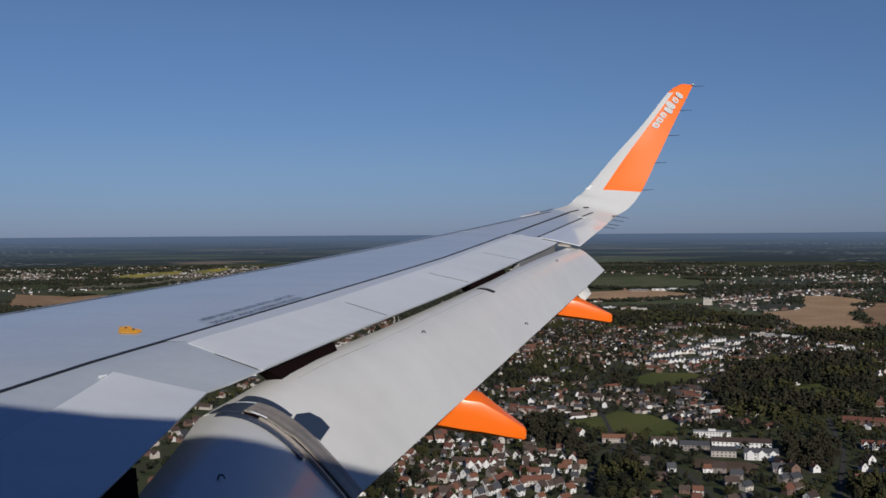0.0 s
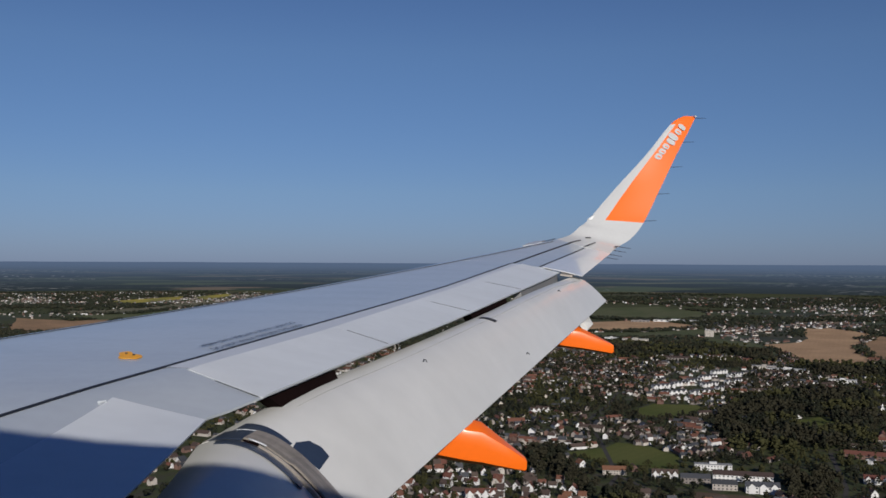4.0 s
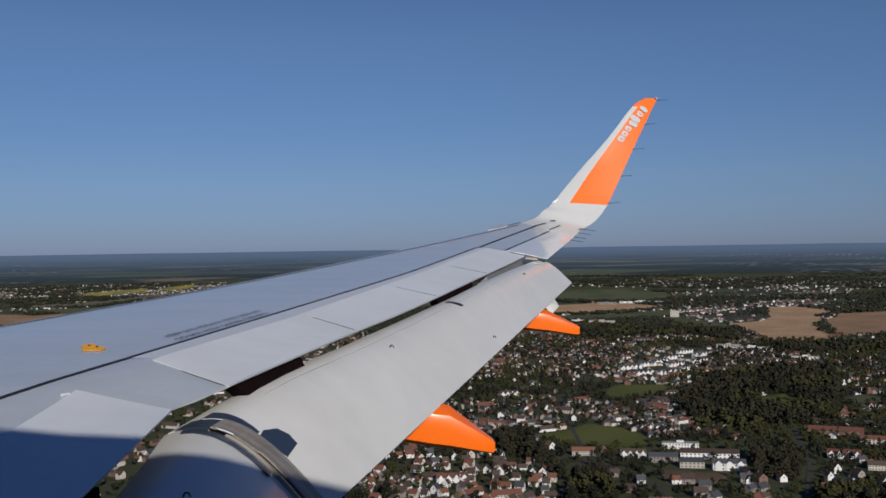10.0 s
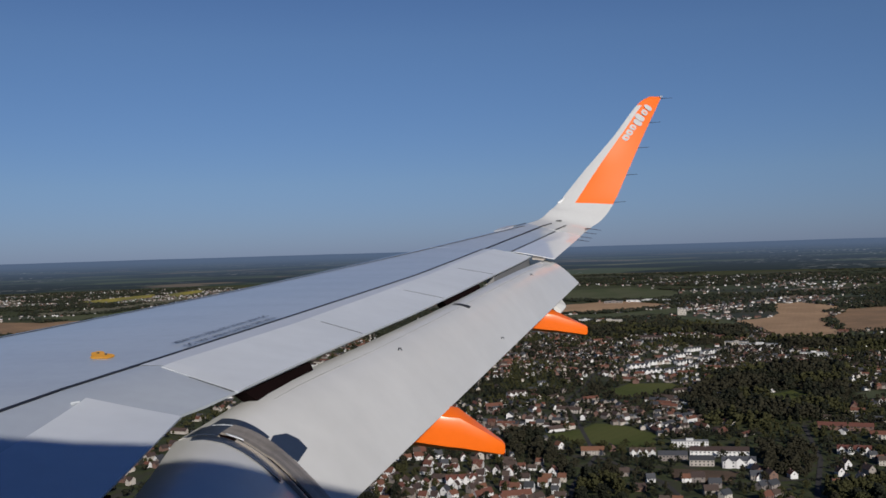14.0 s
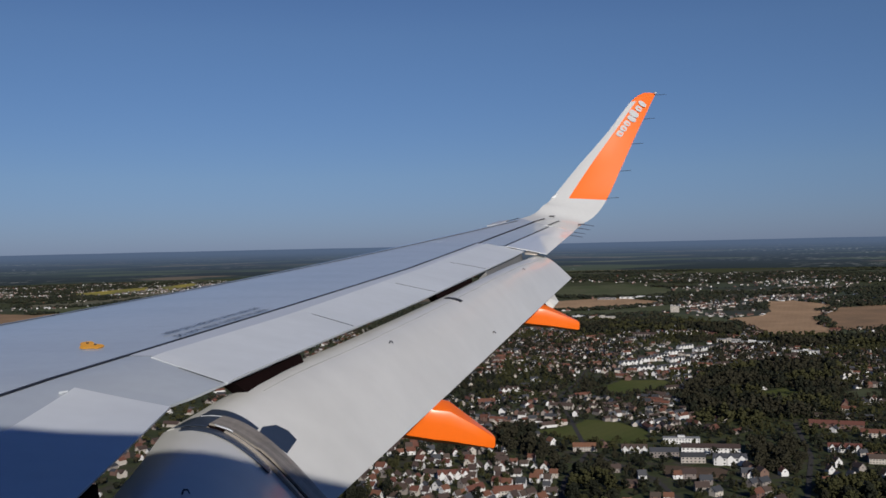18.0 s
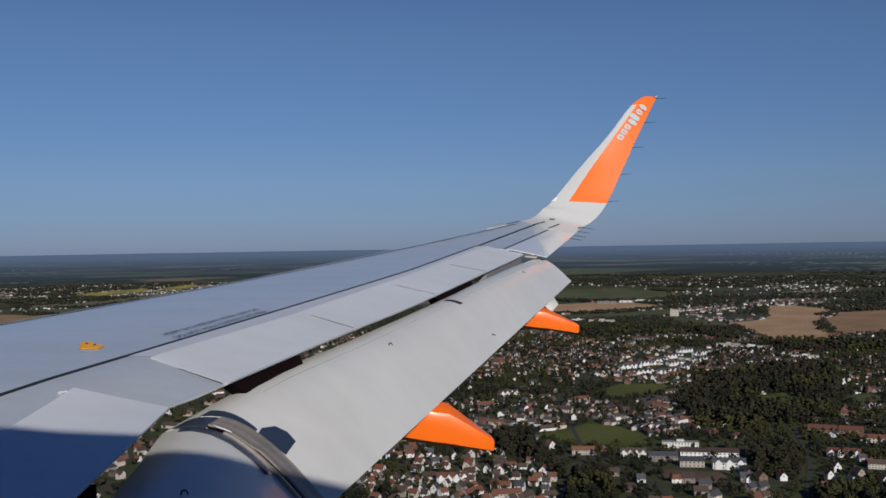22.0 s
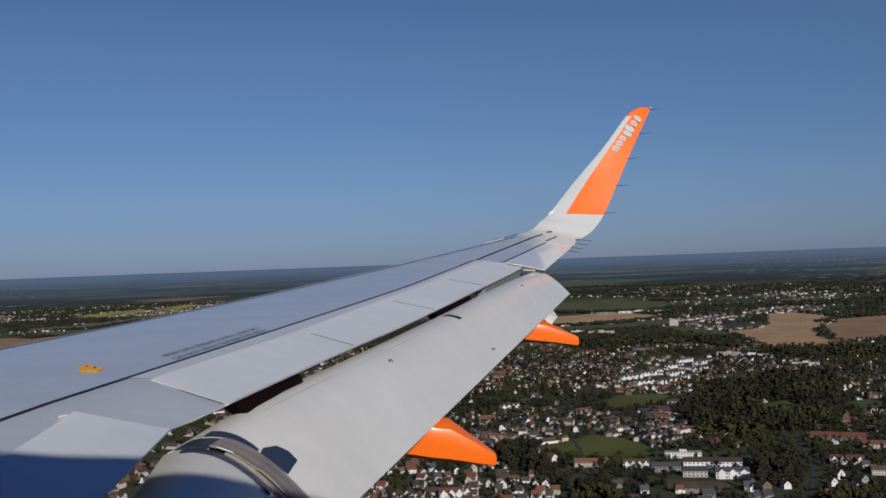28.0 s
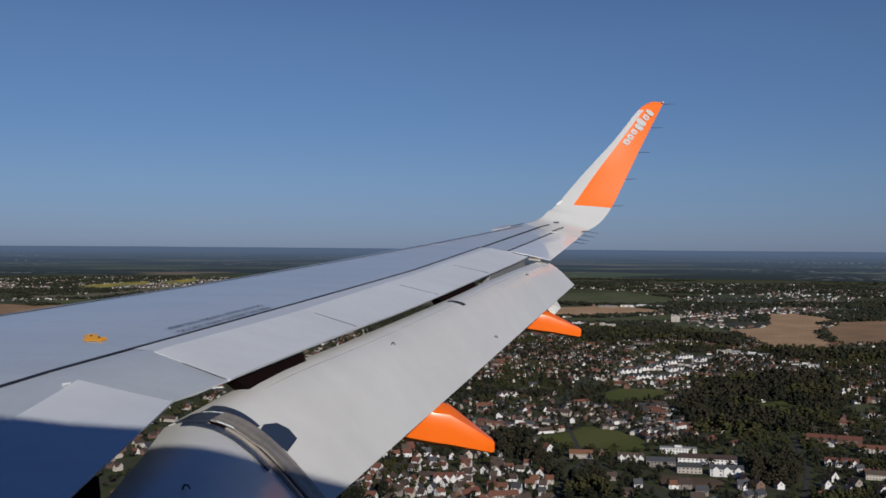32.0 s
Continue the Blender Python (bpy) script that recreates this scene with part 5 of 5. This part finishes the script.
def tree_cover(x, y):
    if any(inside(x, y, p) for p in OPEN) or near_road(x, y, 6):
        return 0.0
    if any(abs((x - a) * c + (y - b) * q) < w and abs((y - b) * c - (x - a) * q) < h for a, b, w, h, c, q in BLOCKS):
        return 0.0
    if inside(x, y, SCHOOL):
        return 0.3
    if any(inside(x, y, p) for p in WOODS):
        return 0.88
    if inside(x, y, RED_ESTATE):
        return 0.72
    if inside(x, y, WHITE_ESTATE):
        return 0.12
    if near_edge(x, y, 22):
        return 0.85
    return 0.60 + 0.6 * noise.noise((x / 120, y / 120, 1.7)) + (0.08 if math.hypot(x, y) > 1500 else 0.04) + 0.55 * (0.5 - built_up(x, y)) + (0.12 if x > 0.40 * y else 0)


taken = {}
for x, y in HOUSE_AT:
    taken.setdefault((int(x // 24), int(y // 24)), []).append((x, y))


def clear_of_houses(x, y, gap):
    i, j = int(x // 24), int(y // 24)
    return all(math.hypot(x - a, y - b) > gap for di in (-1, 0, 1) for dj in (-1, 0, 1) for a, b in taken.get((i + di, j + dj), ()))


TREES = [tree_model(k) for k in range(8)]
spots = []
cell = 11.0
for i in range(-130, 215):
    for j in range(70, 268):
        x, y = i * cell + rng.uniform(-4, 4), j * cell + rng.uniform(-4, 4)
        if not in_view(x, y, -30, 34) or (x < -60 - 0.03 * y and y < 2500 and rng.random() < 0.75):
            continue
        if rng.random() < tree_cover(x, y) and clear_of_houses(x, y, 5.0):
            spots.append((math.hypot(x, y) + (900 if x < -60 - 0.01 * y else 0), x, y))
spots.sort()
heap = Heap()
fresh = set()
near = 0
tiny = []
for k in range(72):
    n, size = (44, 1.6) if k < 24 else (17, 2.4) if k < 48 else (6, 3.8)
    slim = (0.55, 1.25) if k % 6 == 0 else (1.25, 0.8) if k % 6 == 3 else (1.0, 1.0)
    tiny.append(crown_clumps(random.Random(k), (11 + k % 5) * slim[1], (9 + k % 4) * slim[0], n, size * (0.8 if k % 6 == 0 else 1.0)))
for d, x, y in spots:
    m = Matrix.Translation(place(x, y)[0]) @ pose(0, 0, 0, 0, 0, rng.uniform(0, 360)) @ Matrix.Scale(rng.uniform(0.34, 0.86) if not any(inside(x, y, w) for w in WOODS) else rng.uniform(0.6, 1.45), 4)
    wood = noise.noise((x / 150, y / 110, 7.7)) * 1.2
    wood += rng.uniform(-0.16, 0.16) + (0.10 if x < 0.2 * y else -0.04 if x > 0.33 * y else 0.0)     # fresher on the near side of the suburb
    kind = 0 if wood > 0.11 else 2 if wood < -0.19 else 1
    if near < 290:
        near += 1
        k = rng.randrange(8)
        if k in fresh:
            copy_thing(TREES[k], m).matrix_basis = m
        else:
            fresh.add(k)
            TREES[k].matrix_basis = m
        continue
    if d > 2600 and rng.random() < 0.3:
        continue
    v, f = tiny[rng.randrange(24) + (0 if d < 1300 else 24 if d < 1900 else 48)]
    heap.add(v, f, kind, m)
heap.made("woodland_trees", LEAF, "mixed spring trees in green leaf and brown bud between the houses", "trees", True)

# far woods and hedges
heap = Heap()
lump = [crown_clumps(random.Random(50 + k), 13, 38, 6, 6.6) for k in range(12)]
for n in range(24000):
    d = 2850 * math.exp(rng.random() ** 1.1 * 1.07)
    a = radians(rng.uniform(-32, 34))
    x, y = EX + d * math.sin(a), EY + d * math.cos(a)
    if any(inside(x, y, o) for o in OPEN) or noise.noise((x / 800, y / 500, 2.2)) < (-0.22 if d < 4000 else -0.10):
        continue
    p, s = place(x, y)
    v, f = lump[rng.randrange(12)]
    heap.add(v, f, rng.choice((0, 1, 1, 1, 2)), Matrix.Translation(p) @ pose(0, 0, 0, 0, 0, rng.uniform(0, 360)) @ Matrix.Diagonal((s, s, s * 0.7, 1)))
for n in range(110):                                       # hedgerows between the fields
    d, a, turn = 2900 * math.exp(rng.random() * 0.95), radians(rng.uniform(-26, 34)), rng.uniform(-0.5, 0.5)
    x, y = EX + d * math.sin(a), EY + d * math.cos(a)
    for q in range(rng.randint(8, 26)):
        x, y = x + 22 * math.cos(turn), y + 22 * math.sin(turn)
        if any(inside(x, y, o) for o in OPEN) or rng.random() < 0.12:
            continue
        p, s = place(x, y)
        v, f = lump[rng.randrange(12)]
        heap.add(v, f, rng.choice((0, 1, 1)), Matrix.Translation(p) @ pose(0, 0, 0, 0, 0, rng.uniform(0, 360)) @ Matrix.Diagonal((s * 0.42, s * 0.42, s * rng.uniform(0.35, 0.6), 1)))
heap.made("far_woods", [mat("far_leaves", (0.038, 0.042, 0.026), 0.85, 0, 0.3, 0.01, 0.2, spec=0.05, island=0.1), mat("far_dark_leaves", (0.025, 0.029, 0.020), 0.85, 0, 0.3, 0.01, 0.2, spec=0.05, island=0.1), LEAF[2]], "dark woods and hedgerows reaching to the skyline", "trees", True)
